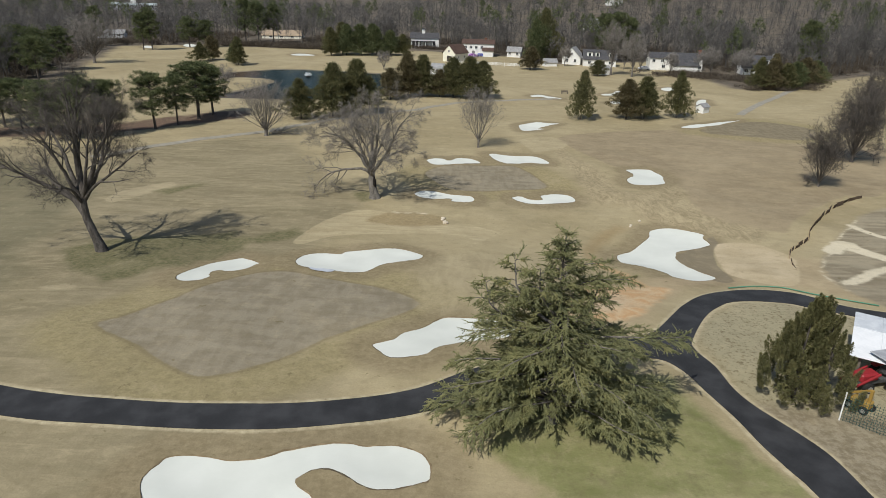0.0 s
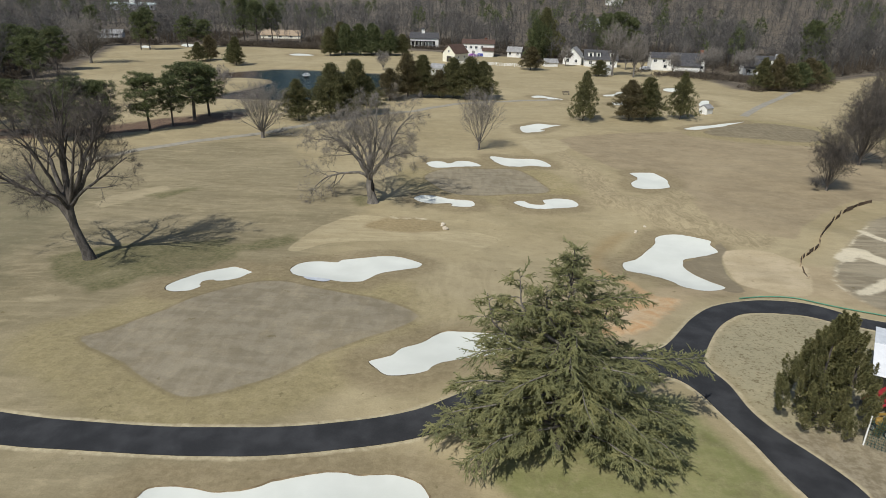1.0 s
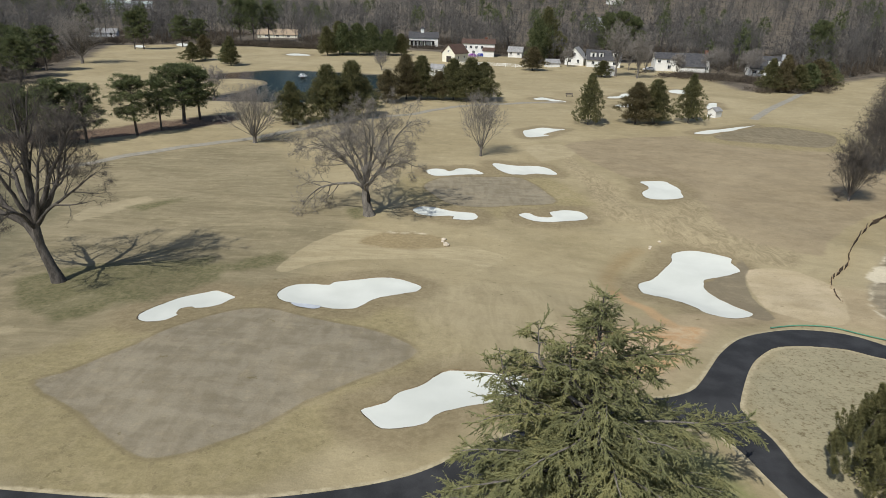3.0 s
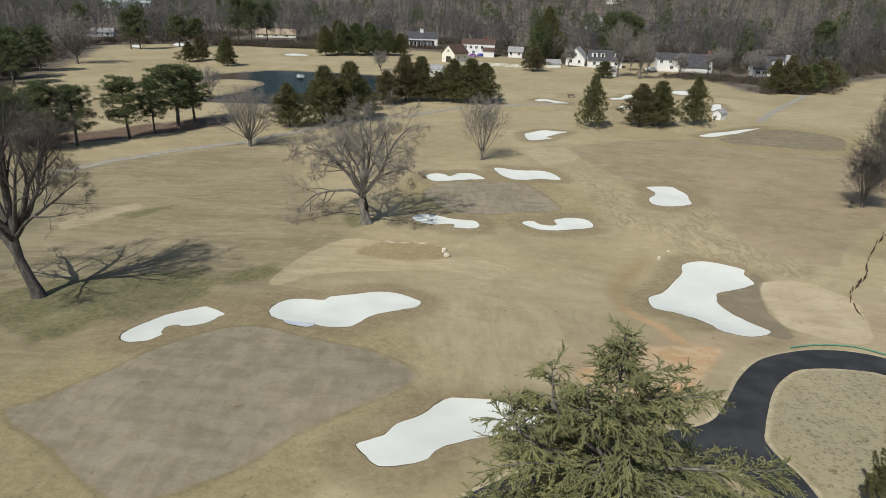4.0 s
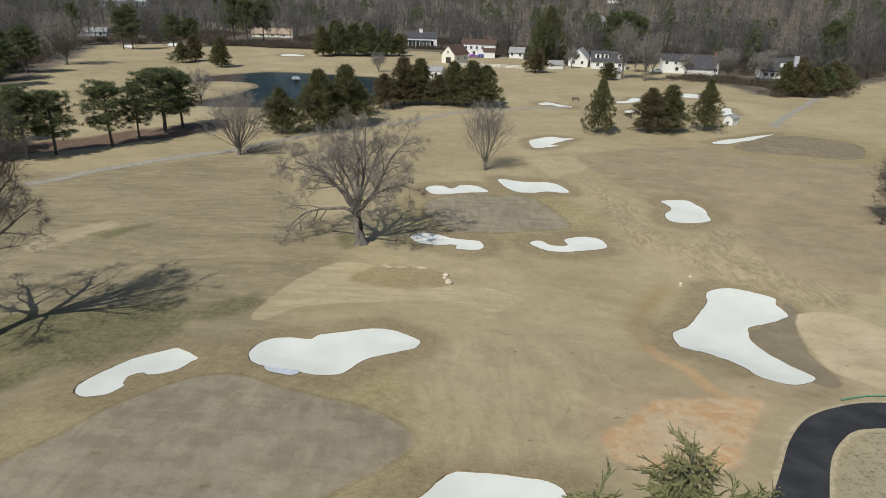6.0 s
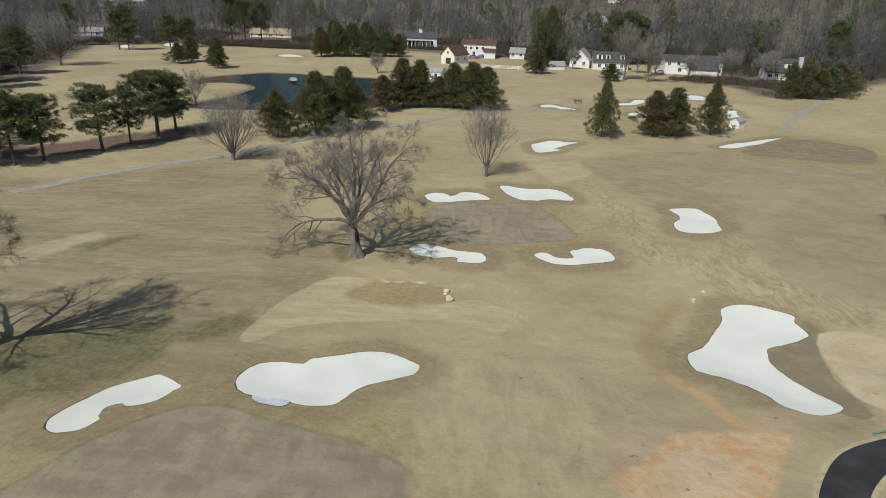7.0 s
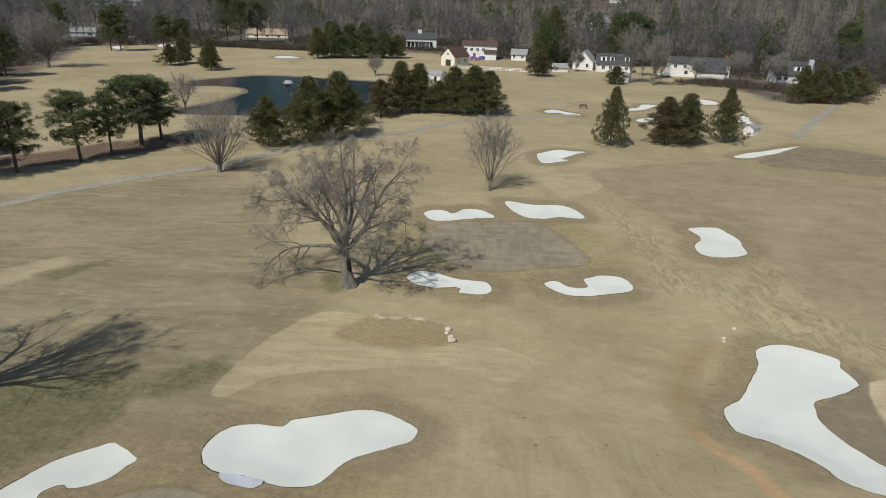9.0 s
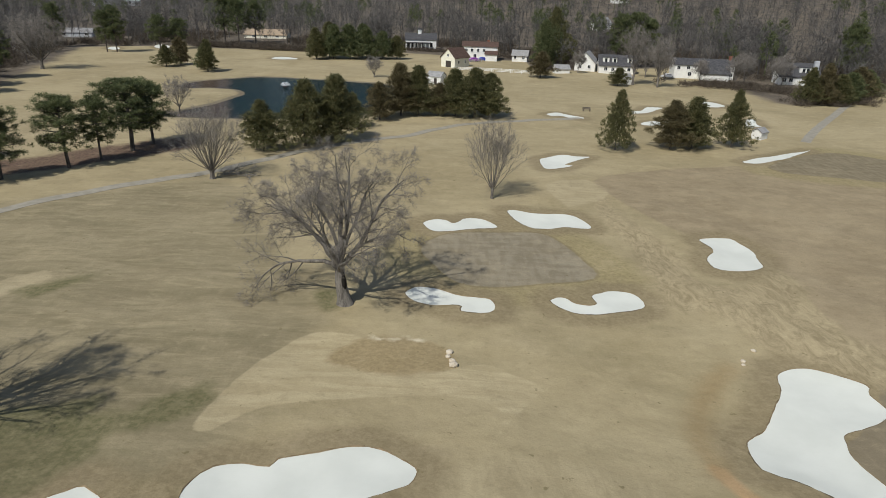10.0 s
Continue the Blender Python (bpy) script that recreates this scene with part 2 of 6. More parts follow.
FAR_PATH = "-54.2,96.1 -51.5,99.6 -48.0,104.8 -43.5,109.7 -38.4,115.0 -35.4,117.4 -27.8,127.7 -22.3,135.6 -15.6,141.9 -8.1,147.8 -2.0,155.2 6.0,162.4 19.5,167.9 28.6,171.4"
RIGHT_PATH = "67.8,152.9 74.7,163.2 88.3,181.7 102.2,200.3 125.5,230.9"
ISLAND = "18.2,40.2 18.7,41.7 20.3,43.9 21.9,45.7 23.8,47.7 25.2,48.6 27.3,49.0 28.9,48.7 31.5,46.2 36,42 34,30 25.5,23 22,23.5 20.3,29.5 18.6,33.5 18.5,37.7"
TRACK = "20.8,115.9 20.6,107.1 22.5,99.2 23.6,93.2 24.0,85.3 27.7,84.8 32.1,88.3 33.2,85.8 31.9,82.2 31.9,78.5 33.2,73.9 36.9,70.4 34.4,66.4 31.4,67.8 29.0,70.3 26.1,72.4 23.8,75.5 22.5,79.5 19.0,80.8 19.1,93.8 17.9,105.1"
PALE_PATCH = ["-41.5,76.3 -40.0,81.0 -36.7,83.3 -35.2,81.8 -36.9,79.4 -39.8,73.8", "-31.6,46.7 -29.6,47.5 -28.9,46.4 -31.0,45.9", "13.3,117.2 19.0,120.7 21.7,114.5 16.1,107.7 14.3,108.9"]
MEADOW = "-60,40 -45,38 -36,47 -28,55 -20,62 -15,67 -11,73 -10,78 -14,86 -20,95 -26,108 -34,115 -52,103 -80,95"
DAMP_RUN = "20.6,71.2 18.4,68.8 16.7,66.0 15.4,62.7 15.3,59.7"
GREEN_SPOTS = ["-28.6,57.1 -27.4,58.7 -25.2,60.8 -20.5,62.9 -19.2,60.8 -20.3,58.7 -21.7,57.1 -23.7,56.1 -25.2,55.2 -25.2,52.0",
               "-19.8,62.1 -18.5,64.1 -16.2,66.2 -15.2,65.8 -15.1,63.9 -16.5,61.9 -18.5,60.8",
               "-11.5,80.9 -10.0,81.7 -9.2,78.2 -10.7,77.5",
               "-37.4,79.4 -34.9,81.0 -32.3,82.7 -31.7,82.0 -34.6,78.2",
               "-29.3,50.9 -28.8,56.4 -24.0,58.8 -19.5,59.7 -20.4,56.4 -22.8,52.9 -25.0,51.9 -25.7,49.8 -27.8,48.6",
               "-35.4,56.9 -31.4,61.0 -26.3,62.5 -21.6,64.1 -22.4,59.6 -25.3,56.0 -26.0,51.9 -27.8,49.6 -31.3,50.7"]
SHADED_PINE_BED = "-90,104 -75,108 -60,114.5 -50,123.5 -42,134 -46,141 -56,132 -66,121 -90,112"

bunker_lines = [rounded(spots(s), 0.35 if i < 8 else 0.7, True, 0.07 if i < 8 else 0.12, i) for i, s in enumerate(BUNKERS)]
west_line = rounded(spots(WEST_PATH), 0.5, False)
west_band = band(west_line, 2.25)
loop_band = rounded(spots(LOOP_PATH), 0.5)
pond_line = rounded(spots(POND), 1.5, True, 0.5, 77)
far_band = band(rounded(spots(FAR_PATH), 1.0, False), 1.9)
right_band = band(rounded(spots(RIGHT_PATH), 1.0, False), 1.8)


def smooth01(v):
    v = np.clip(v, 0, 1)
    return v * v * (3 - 2 * v)


def hill(x, y):
    """The land: flat course, gentle swells, rising woods beyond it."""
    x, y = np.asarray(x, float), np.asarray(y, float)
    z = 30 * smooth01((y - 300) / 520) * smooth01((x + 130) / 330) + 6 * smooth01((y - 420) / 400)
    z = z + 2.5 * smooth01((72 - y) / 42) - 0.9 * np.exp(-((x - 20) ** 2 + (y - 64) ** 2) / 120)
    swell = 0.10 * np.sin(x * 0.21 + 1.3 * np.sin(y * 0.09)) * np.sin(y * 0.17 + 0.6) + 0.05 * np.sin(x * 0.55 + y * 0.4)
    return z + swell * smooth01((2200 - np.hypot(x, y)) / 300)


def land(x, y):
    return float(hill(x, y))


# ---- meshes ----
def build_mesh(name, verts, tris, mats, quads=False, smooth=False):
    me = bpy.data.meshes.new(name)
    v, f = np.asarray(verts, np.float32), np.asarray(tris, np.int32)
    k = f.shape[1]
    me.vertices.add(len(v))
    me.vertices.foreach_set("co", v.ravel())
    me.loops.add(f.size)
    me.loops.foreach_set("vertex_index", f.ravel())
    me.polygons.add(len(f))
    me.polygons.foreach_set("loop_start", np.arange(0, f.size, k, dtype=np.int32))
    me.update(calc_edges=True)
    for m in (mats if isinstance(mats, (list, tuple)) else [mats]):
        me.materials.append(m)
    if smooth:
        me.polygons.foreach_set("use_smooth", np.ones(len(f), bool))
    return me


def thing(name, label, category, place=(0, 0, 0), turn=0.0, group="", kind="", size=1.0):
    ob = new(name)
    ob.empty_display_size = 0.3
    ob.location, ob.rotation_euler, ob.scale = place, (0, 0, radians(turn)), (size, size, size)
    return tagged(ob, label, category, group, kind)


def part(name, shape, mat, parent, label="", smooth=False):
    """Links one mesh under a thing or a part. shape: a bmesh, or (vertices, triangles)."""
    if isinstance(shape, bmesh.types.BMesh):
        me = bpy.data.meshes.new(name)
        shape.to_mesh(me)
        shape.free()
        me.materials.append(mat)
        if smooth:
            me.polygons.foreach_set("use_smooth", np.ones(len(me.polygons), bool))
    else:
        me = build_mesh(name, shape[0], shape[1], mat, smooth=smooth)
    ob = new(name, me)
    ob.parent = parent
    if label:
        ob["label"] = label
    return ob


def box_bm(bm, x0, y0, z0, x1, y1, z1, bev=0.0, m=None):
    vs = [bm.verts.new((x, y, z)) for z in (z0, z1) for x, y in ((x0, y0), (x1, y0), (x1, y1), (x0, y1))]
    fs = [bm.faces.new([vs[i] for i in q]) for q in ((3, 2, 1, 0), (4, 5, 6, 7), (0, 1, 5, 4), (1, 2, 6, 5), (2, 3, 7, 6), (3, 0, 4, 7))]
    if m is not None:
        for v in vs:
            v.co = m @ v.co
    if bev:
        es = {e for f in fs for e in f.edges}
        bmesh.ops.bevel(bm, geom=list(es), offset=bev, segments=1, affect='EDGES')
    return bm


def block(x0, y0, z0, x1, y1, z1, bev=0.0, m=None):
    return box_bm(bmesh.new(), x0, y0, z0, x1, y1, z1, bev, m)


def drum(r, h, axis='Z', place=(0, 0, 0), n=16, r2=None, bev=0.0):
    bm = bmesh.new()
    bmesh.ops.create_cone(bm, cap_ends=True, segments=n, radius1=r, radius2=r if r2 is None else r2, depth=h)
    rot = {'X': Matrix.Rotation(radians(90), 4, 'Y'), 'Y': Matrix.Rotation(radians(90), 4, 'X'), 'Z': Matrix()}[axis]
    bmesh.ops.transform(bm, matrix=Matrix.Translation(place) @ rot, verts=bm.verts)
    if bev:
        bmesh.ops.bevel(bm, geom=[e for e in bm.edges if len(e.link_faces) == 2 and e.calc_face_angle(0) > 1], offset=bev, segments=2, affect='EDGES')
    return bm


def tri_sheet(line, step, height):
    """Triangles that fill an outline, with inner points on a grid; height(points, depth inside)."""
    from_edge = step * 0.55
    lo, hi = line.min(0), line.max(0)
    gx, gy = np.meshgrid(np.arange(lo[0], hi[0], step), np.arange(lo[1], hi[1], step))
    g = np.stack((gx.ravel(), gy.ravel()), 1)
    g = g[inside(g, line)]
    if len(g):
        g = g[reach(g, line, True, 3.0) > from_edge]
    n = len(line)
    pts = np.concatenate((line, g)) if len(g) else line
    v, _, f, _, _, _ = delaunay([Vector(p) for p in pts], [(i, (i + 1) % n) for i in range(n)], [], 0, 1e-5)
    v = np.array([tuple(p) for p in v])
    f = np.array([t for t in f if len(t) == 3])
    mid = v[f].mean(1)
    f = f[inside(mid, line)]
    d = reach(v, line, True, 4.0)
    return np.column_stack((v, height(v, d))), f


from mathutils.geometry import delaunay_2d_cdt as delaunay


# ---- ground ----
CLAY_PATCH = "9.0,46.4 10.6,47.9 12.7,50.4 15.2,51.2 17.9,51.6 20.4,51.2 17.9,47.9 16.0,44.9 13.0,42.6 10.7,43.2 9.2,44.7"
CLAY_RUN = "15.3,59.7 16.0,57.4 17.1,55.6 17.3,53.7 17.9,51.7"
CHIPS = ["-5.9,73.2 -5.1,72.9 -4.0,72.8", "-3.2,73.3 -2.3,73.0 -1.6,72.8"]
CLAY_CORE = "12.3,48.4 14.1,48.9 15.3,48.2 14.9,46.2 13.8,45.0 11.5,44.9 10.9,46.0"
DARK_TURF = "23.9,61.5 25.4,63.3 28.9,66.6 30.1,69.2 30.1,66.5 28.5,63.6 27.0,58.7 26.8,56.1 26.5,53.6 24.7,54.0"
BRUSHED = "-1.5,53.9 2.0,59.1 9.4,58.9 12.6,55.2 14.1,52.5 11.4,50.2 9.2,47.5 7.4,44.7 3.3,43.4 -1.0,44.8"
VIGNETTED_TURF = "-75,12 -20,12 -8,16 -7,36 -10,52 -12,70 -16,78 -75,80"
RILLS = [("48.1,73.0 48.5,71.5 49.3,69.3 51.8,66.5", 0.5), ("40.9,63.8 43.5,66.5 43.9,64.4 44.8,62.3 47.2,59.0", 0.9), ("36.3,53.5 38.4,54.8 40.1,56.2 41.6,57.3 47.9,60.8", 0.6),
         ("50.9,76.1 45.3,69.7 38.3,60.4 35.9,56.6 35.4,53.4 35.2,49.9", 0.08)]
@functools.lru_cache(None)
def ground_material():
    m, nt, b = material("dormant_turf", 0.95)

    def zone(name, soft, ragged, scale=0.5):
        at = nt.nodes.new("ShaderNodeAttribute")
        at.attribute_name = name
        edge = calc(nt, 'ADD', at.outputs["Fac"], calc(nt, 'MULTIPLY', calc(nt, 'SUBTRACT', noise_tex(nt, scale, 5, 0.6), 0.5), ragged * 2))
        return remap(nt, edge, -soft, soft)

    broad = noise_tex(nt, 0.045, 5, 0.6, distort=0.6)
    mid = noise_tex(nt, 0.28, 5, 0.62, stretch=(1, 1.6, 1), turn=20)
    fine = noise_tex(nt, 2.6, 5, 0.65)
    speck = noise_tex(nt, 9.0, 3, 0.7)
    streak = noise_tex(nt, 0.11, 5, 0.65, stretch=(0.5, 1.9, 1), turn=-38, distort=1.2)
    swath = noise_tex(nt, 0.45, 5, 0.6, stretch=(0.4, 2.4, 1), turn=-22, distort=0.9)
    rough = blend(nt, remap(nt, broad, 0.33, 0.67), (0.318, 0.262, 0.150), (0.405, 0.338, 0.205))
    rough = blend(nt, calc(nt, 'MULTIPLY', remap(nt, streak, 0.45, 0.7), 0.4), rough, (0.262, 0.222, 0.128))
    rough = blend(nt, calc(nt, 'MULTIPLY', remap(nt, mid, 0.48, 0.75), 0.5), rough, (0.480, 0.402, 0.245))
    col = rough
    meadow = blend(nt, remap(nt, streak, 0.34, 0.66), (0.205, 0.174, 0.104), (0.285, 0.241, 0.150))
    combed = noise_tex(nt, 0.26, 6, 0.68, stretch=(0.5, 2.0, 1), turn=-24, distort=1.6)
    meadow = blend(nt, calc(nt, 'MULTIPLY', remap(nt, combed, 0.48, 0.70), 0.6), meadow, (0.380, 0.318, 0.198))
    meadow = blend(nt, calc(nt, 'MULTIPLY', remap(nt, combed, 0.48, 0.28), 0.65), meadow, (0.160, 0.142, 0.080))
    col = blend(nt, calc(nt, 'MULTIPLY', zone("meadow", 2.0, 2.5, 0.12), 0.9), col, meadow)
    # rough turf at near left, also darkened to stand in for lens vignetting
    col = blend(nt, calc(nt, 'MULTIPLY', zone("vignetted_turf", 3.0, 3.5, 0.12), 0.85), col, meadow)
    col = blend(nt, calc(nt, 'MULTIPLY', zone("west_turf", 2.5, 3.0, 0.15), 0.75), col, blend(nt, remap(nt, streak, 0.35, 0.65), (0.128, 0.120, 0.070), (0.190, 0.170, 0.104)))
    # a weathered brown fairway
    fair = blend(nt, remap(nt, mid, 0.35, 0.7), (0.262, 0.208, 0.130), (0.325, 0.262, 0.165))
    fair = blend(nt, calc(nt, 'MULTIPLY', remap(nt, broad, 0.45, 0.65), 0.6), fair, (0.372, 0.302, 0.192))
    col = blend(nt, zone("fairway", 0.3, 0.5, 0.35), col, fair)
    # collars round the greens
    collar = blend(nt, remap(nt, fine, 0.3, 0.7), (0.236, 0.198, 0.098), (0.354, 0.294, 0.153))
    col = blend(nt, calc(nt, 'MULTIPLY', zone("collar", 1.2, 0.9), 0.75), col, collar)
    rim = blend(nt, remap(nt, fine, 0.3, 0.7), (0.205, 0.162, 0.092), (0.285, 0.232, 0.138))
    col = blend(nt, calc(nt, 'MULTIPLY', zone("bunker_rim", 0.8, 0.8), 0.85), col, rim)
    leaf_bits = calc(nt, 'MULTIPLY', remap(nt, noise_tex(nt, 1.3, 5, 0.78), 0.54, 0.66), zone("collar", 1.5, 1.5))
    col = blend(nt, calc(nt, 'MULTIPLY', leaf_bits, 0.55), col, (0.120, 0.098, 0.052))
    # greens, mown in two directions
    mow = calc(nt, 'ADD', noise_tex(nt, 0.55, 2, 0.4, stretch=(0.5, 1.8, 1), turn=48, distort=0.4), noise_tex(nt, 0.8, 2, 0.4, stretch=(1.8, 0.5, 1), turn=42, distort=0.4))
    green = blend(nt, remap(nt, mow, 0.78, 1.22), (0.222, 0.190, 0.132), (0.278, 0.242, 0.174))
    green = blend(nt, calc(nt, 'MULTIPLY', remap(nt, mid, 0.5, 0.75), 0.35), green, (0.345, 0.305, 0.228))
    col = blend(nt, calc(nt, 'MULTIPLY', zone("green_rim", 0.15, 0.14, 1.5), 0.48), col, (0.150, 0.118, 0.066))
    col = blend(nt, zone("green", 0.12, 0.12, 1.2), col, green)
    far_green = blend(nt, remap(nt, mow, 0.78, 1.22), (0.178, 0.148, 0.094), (0.232, 0.194, 0.126))
    col = blend(nt, calc(nt, 'MULTIPLY', zone("far_green", 0.4, 0.3, 0.6), 0.9), col, far_green)
    # straw, mound and bare soil
    straw = blend(nt, remap(nt, swath, 0.32, 0.68), (0.385, 0.318, 0.190), (0.520, 0.440, 0.278))
    col = blend(nt, calc(nt, 'MULTIPLY', zone("straw", 0.12, 0.25, 0.7), 0.66), col, straw)
    brushed = blend(nt, remap(nt, noise_tex(nt, 0.5, 5, 0.6, stretch=(2.2, 0.45, 1), turn=12, distort=1.0), 0.35, 0.65), (0.335, 0.280, 0.170), (0.445, 0.375, 0.235))
    col = blend(nt, calc(nt, 'MULTIPLY', zone("brushed", 1.0, 1.5, 0.4), 0.5), col, brushed)
    mound = blend(nt, remap(nt, fine, 0.35, 0.65), (0.225, 0.165, 0.082), (0.325, 0.245, 0.128))
    col = blend(nt, calc(nt, 'MULTIPLY', zone("mound", 0.35, 0.4, 0.8), 0.65), col, mound)
    bare = blend(nt, remap(nt, mid, 0.35, 0.7), (0.355, 0.278, 0.172), (0.455, 0.362, 0.232))
    col = blend(nt, calc(nt, 'MULTIPLY', zone("bare_soil", 1.0, 1.6, 0.4), 0.75), col, bare)
    pale = blend(nt, remap(nt, mid, 0.35, 0.7), (0.450, 0.366, 0.232), (0.540, 0.446, 0.298))
    col = blend(nt, zone("pale_soil", 0.15, 0.3), col, pale)
    clay = blend(nt, remap(nt, noise_tex(nt, 0.7, 5, 0.65, distort=1.0), 0.36, 0.62), (0.510, 0.312, 0.152), (0.560, 0.415, 0.255))
    col = blend(nt, calc(nt, 'MULTIPLY', zone("orange", 0.35, 0.8, 0.6), 0.95), col, clay)
    col = blend(nt, calc(nt, 'MULTIPLY', zone("pale_core", 0.8, 1.0, 0.5), 0.5), col, (0.500, 0.420, 0.300))
    col = blend(nt, calc(nt, 'MULTIPLY', zone("dark_turf", 0.12, 0.2, 0.6), 0.85), col, (0.205, 0.172, 0.118))
    col = blend(nt, calc(nt, 'MULTIPLY', zone("clay_run", 0.3, 0.2, 0.8), 0.9), col, (0.480, 0.320, 0.170))
    # wash with pale silt
    silt = calc(nt, 'MULTIPLY', zone("wash", 0.5, 0.5), 1.0)
    bed = blend(nt, remap(nt, noise_tex(nt, 0.25, 4, 0.5, stretch=(0.5, 2.4, 1), turn=-35, distort=1.0), 0.35, 0.62), (0.225, 0.190, 0.130), (0.330, 0.285, 0.200))
    col = blend(nt, silt, col, bed)
    col = blend(nt, zone("rill", 0.25, 0.45, 0.9), col, (0.640, 0.570, 0.420))
    worn = blend(nt, remap(nt, noise_tex(nt, 0.6, 7, 0.75, stretch=(1.7, 0.7, 1), turn=25, distort=1.4), 0.34, 0.68), (0.250, 0.202, 0.118), (0.450, 0.372, 0.230))
    col = blend(nt, calc(nt, 'MULTIPLY', zone("track", 0.9, 1.4, 0.4), 0.85), col, worn)
    col = blend(nt, calc(nt, 'MULTIPLY', zone("pale_patch", 0.3, 0.6, 0.8), 0.5), col, blend(nt, remap(nt, swath, 0.35, 0.65), (0.400, 0.335, 0.210), (0.500, 0.425, 0.275)))
    col = blend(nt, calc(nt, 'MULTIPLY', zone("damp", 0.9, 0.6, 0.6), 0.55), col, (0.270, 0.185, 0.085))
    # leaf litter inside the loop of the path, green winter grass
    litter = blend(nt, remap(nt, noise_tex(nt, 3.2, 4, 0.8), 0.5, 0.66), (0.335, 0.302, 0.196), (0.132, 0.104, 0.058))
    col = blend(nt, calc(nt, 'MULTIPLY', zone("litter", 1.0, 0.8), 0.9), col, litter)
    sward = blend(nt, remap(nt, mid, 0.3, 0.65), (0.150, 0.166, 0.056), (0.232, 0.232, 0.100))
    sward = blend(nt, calc(nt, 'MULTIPLY', remap(nt, noise_tex(nt, 0.8, 5, 0.72), 0.48, 0.68), 0.6), sward, (0.130, 0.125, 0.055))
    sward = blend(nt, calc(nt, 'MULTIPLY', remap(nt, noise_tex(nt, 1.7, 4, 0.7), 0.52, 0.72), 0.35), sward, (0.330, 0.290, 0.170))
    col = blend(nt, calc(nt, 'MULTIPLY', zone("lawn", 0.5, 0.7), 0.92), col, sward)
    col = blend(nt, calc(nt, 'MULTIPLY', zone("straw_litter", 0.8, 1.2, 0.6), 0.9), col, blend(nt, remap(nt, fine, 0.35, 0.65), (0.185, 0.150, 0.098), (0.305, 0.260, 0.182)))
    moss = blend(nt, remap(nt, fine, 0.35, 0.65), (0.103, 0.101, 0.046), (0.172, 0.156, 0.080))
    col = blend(nt, calc(nt, 'MULTIPLY', zone("moss", 0.7, 1.3, 0.6), 0.95), col, moss)
    # brown needle bed, its tones deepened with the shade of the pines
    needles = blend(nt, remap(nt, fine, 0.35, 0.65), (0.095, 0.060, 0.044), (0.170, 0.114, 0.083))
    col = blend(nt, zone("shaded_pine_bed", 1.0, 1.5), col, needles)
    dirt = blend(nt, remap(nt, fine, 0.3, 0.7), (0.370, 0.312, 0.196), (0.520, 0.452, 0.300))
    col = blend(nt, zone("shoulder", 0.12, 0.2, 1.2), col, dirt)
    mud = blend(nt, remap(nt, fine, 0.35, 0.65), (0.142, 0.121, 0.086), (0.212, 0.178, 0.123))
    col = blend(nt, zone("bank", 0.6, 0.6), col, mud)
    forest = blend(nt, remap(nt, noise_tex(nt, 0.12, 5, 0.7), 0.35, 0.65), (0.075, 0.064, 0.054), (0.150, 0.125, 0.100))
    col = blend(nt, zone("forest", 3.0, 4.0, 0.08), col, forest)
    # cloudy wear and faint wheel lines
    cloud = noise_tex(nt, 0.16, 6, 0.6, distort=0.8)
    col = blend(nt, calc(nt, 'MULTIPLY', remap(nt, cloud, 0.5, 0.72), 0.22), col, (0.440, 0.365, 0.239))
    col = blend(nt, calc(nt, 'MULTIPLY', remap(nt, cloud, 0.5, 0.32), 0.20), col, (0.205, 0.165, 0.102))
    lines = noise_tex(nt, 0.55, 4, 0.6, stretch=(2.4, 0.22, 1), turn=-18, distort=0.35)
    col = blend(nt, calc(nt, 'MULTIPLY', remap(nt, lines, 0.54, 0.70), 0.08), col, (0.450, 0.375, 0.244))
    # clumpy grain, scattered dark tufts
    clump = noise_tex(nt, 0.9, 5, 0.72)
    col = blend(nt, calc(nt, 'MULTIPLY', remap(nt, clump, 0.5, 0.72), 0.20), col, (0.491, 0.408, 0.254))
    col = blend(nt, calc(nt, 'MULTIPLY', remap(nt, clump, 0.5, 0.30), 0.22), col, (0.167, 0.134, 0.070))
    grain = blend(nt, calc(nt, 'MULTIPLY', remap(nt, speck, 0.40, 0.72), 0.16), col, (0.142, 0.114, 0.061))
    tuft = calc(nt, 'MULTIPLY', remap(nt, noise_tex(nt, 1.1, 3, 0.7), 0.66, 0.74), 0.7)
    grain = blend(nt, tuft, grain, (0.154, 0.127, 0.061))
    nt.links.new(grain, b.inputs["Base Color"])
    bump(nt, b, calc(nt, 'ADD', calc(nt, 'MULTIPLY', fine, 0.8), calc(nt, 'MULTIPLY', mid, 1.8)), 0.4, 0.12)
    return m


def grid(x0, x1, y0, y1, step, rng, hole=None):
    gx, gy = np.meshgrid(np.arange(x0, x1 + step / 2, step), np.arange(y0, y1 + step / 2, step))
    g = np.stack((gx.ravel(), gy.ravel()), 1) + rng.uniform(-0.2, 0.2, (gx.size, 2)) * step
    if hole:
        g = g[~((g[:, 0] > hole[0]) & (g[:, 0] < hole[1]) & (g[:, 1] > hole[2]) & (g[:, 1] < hole[3]))]
    return g


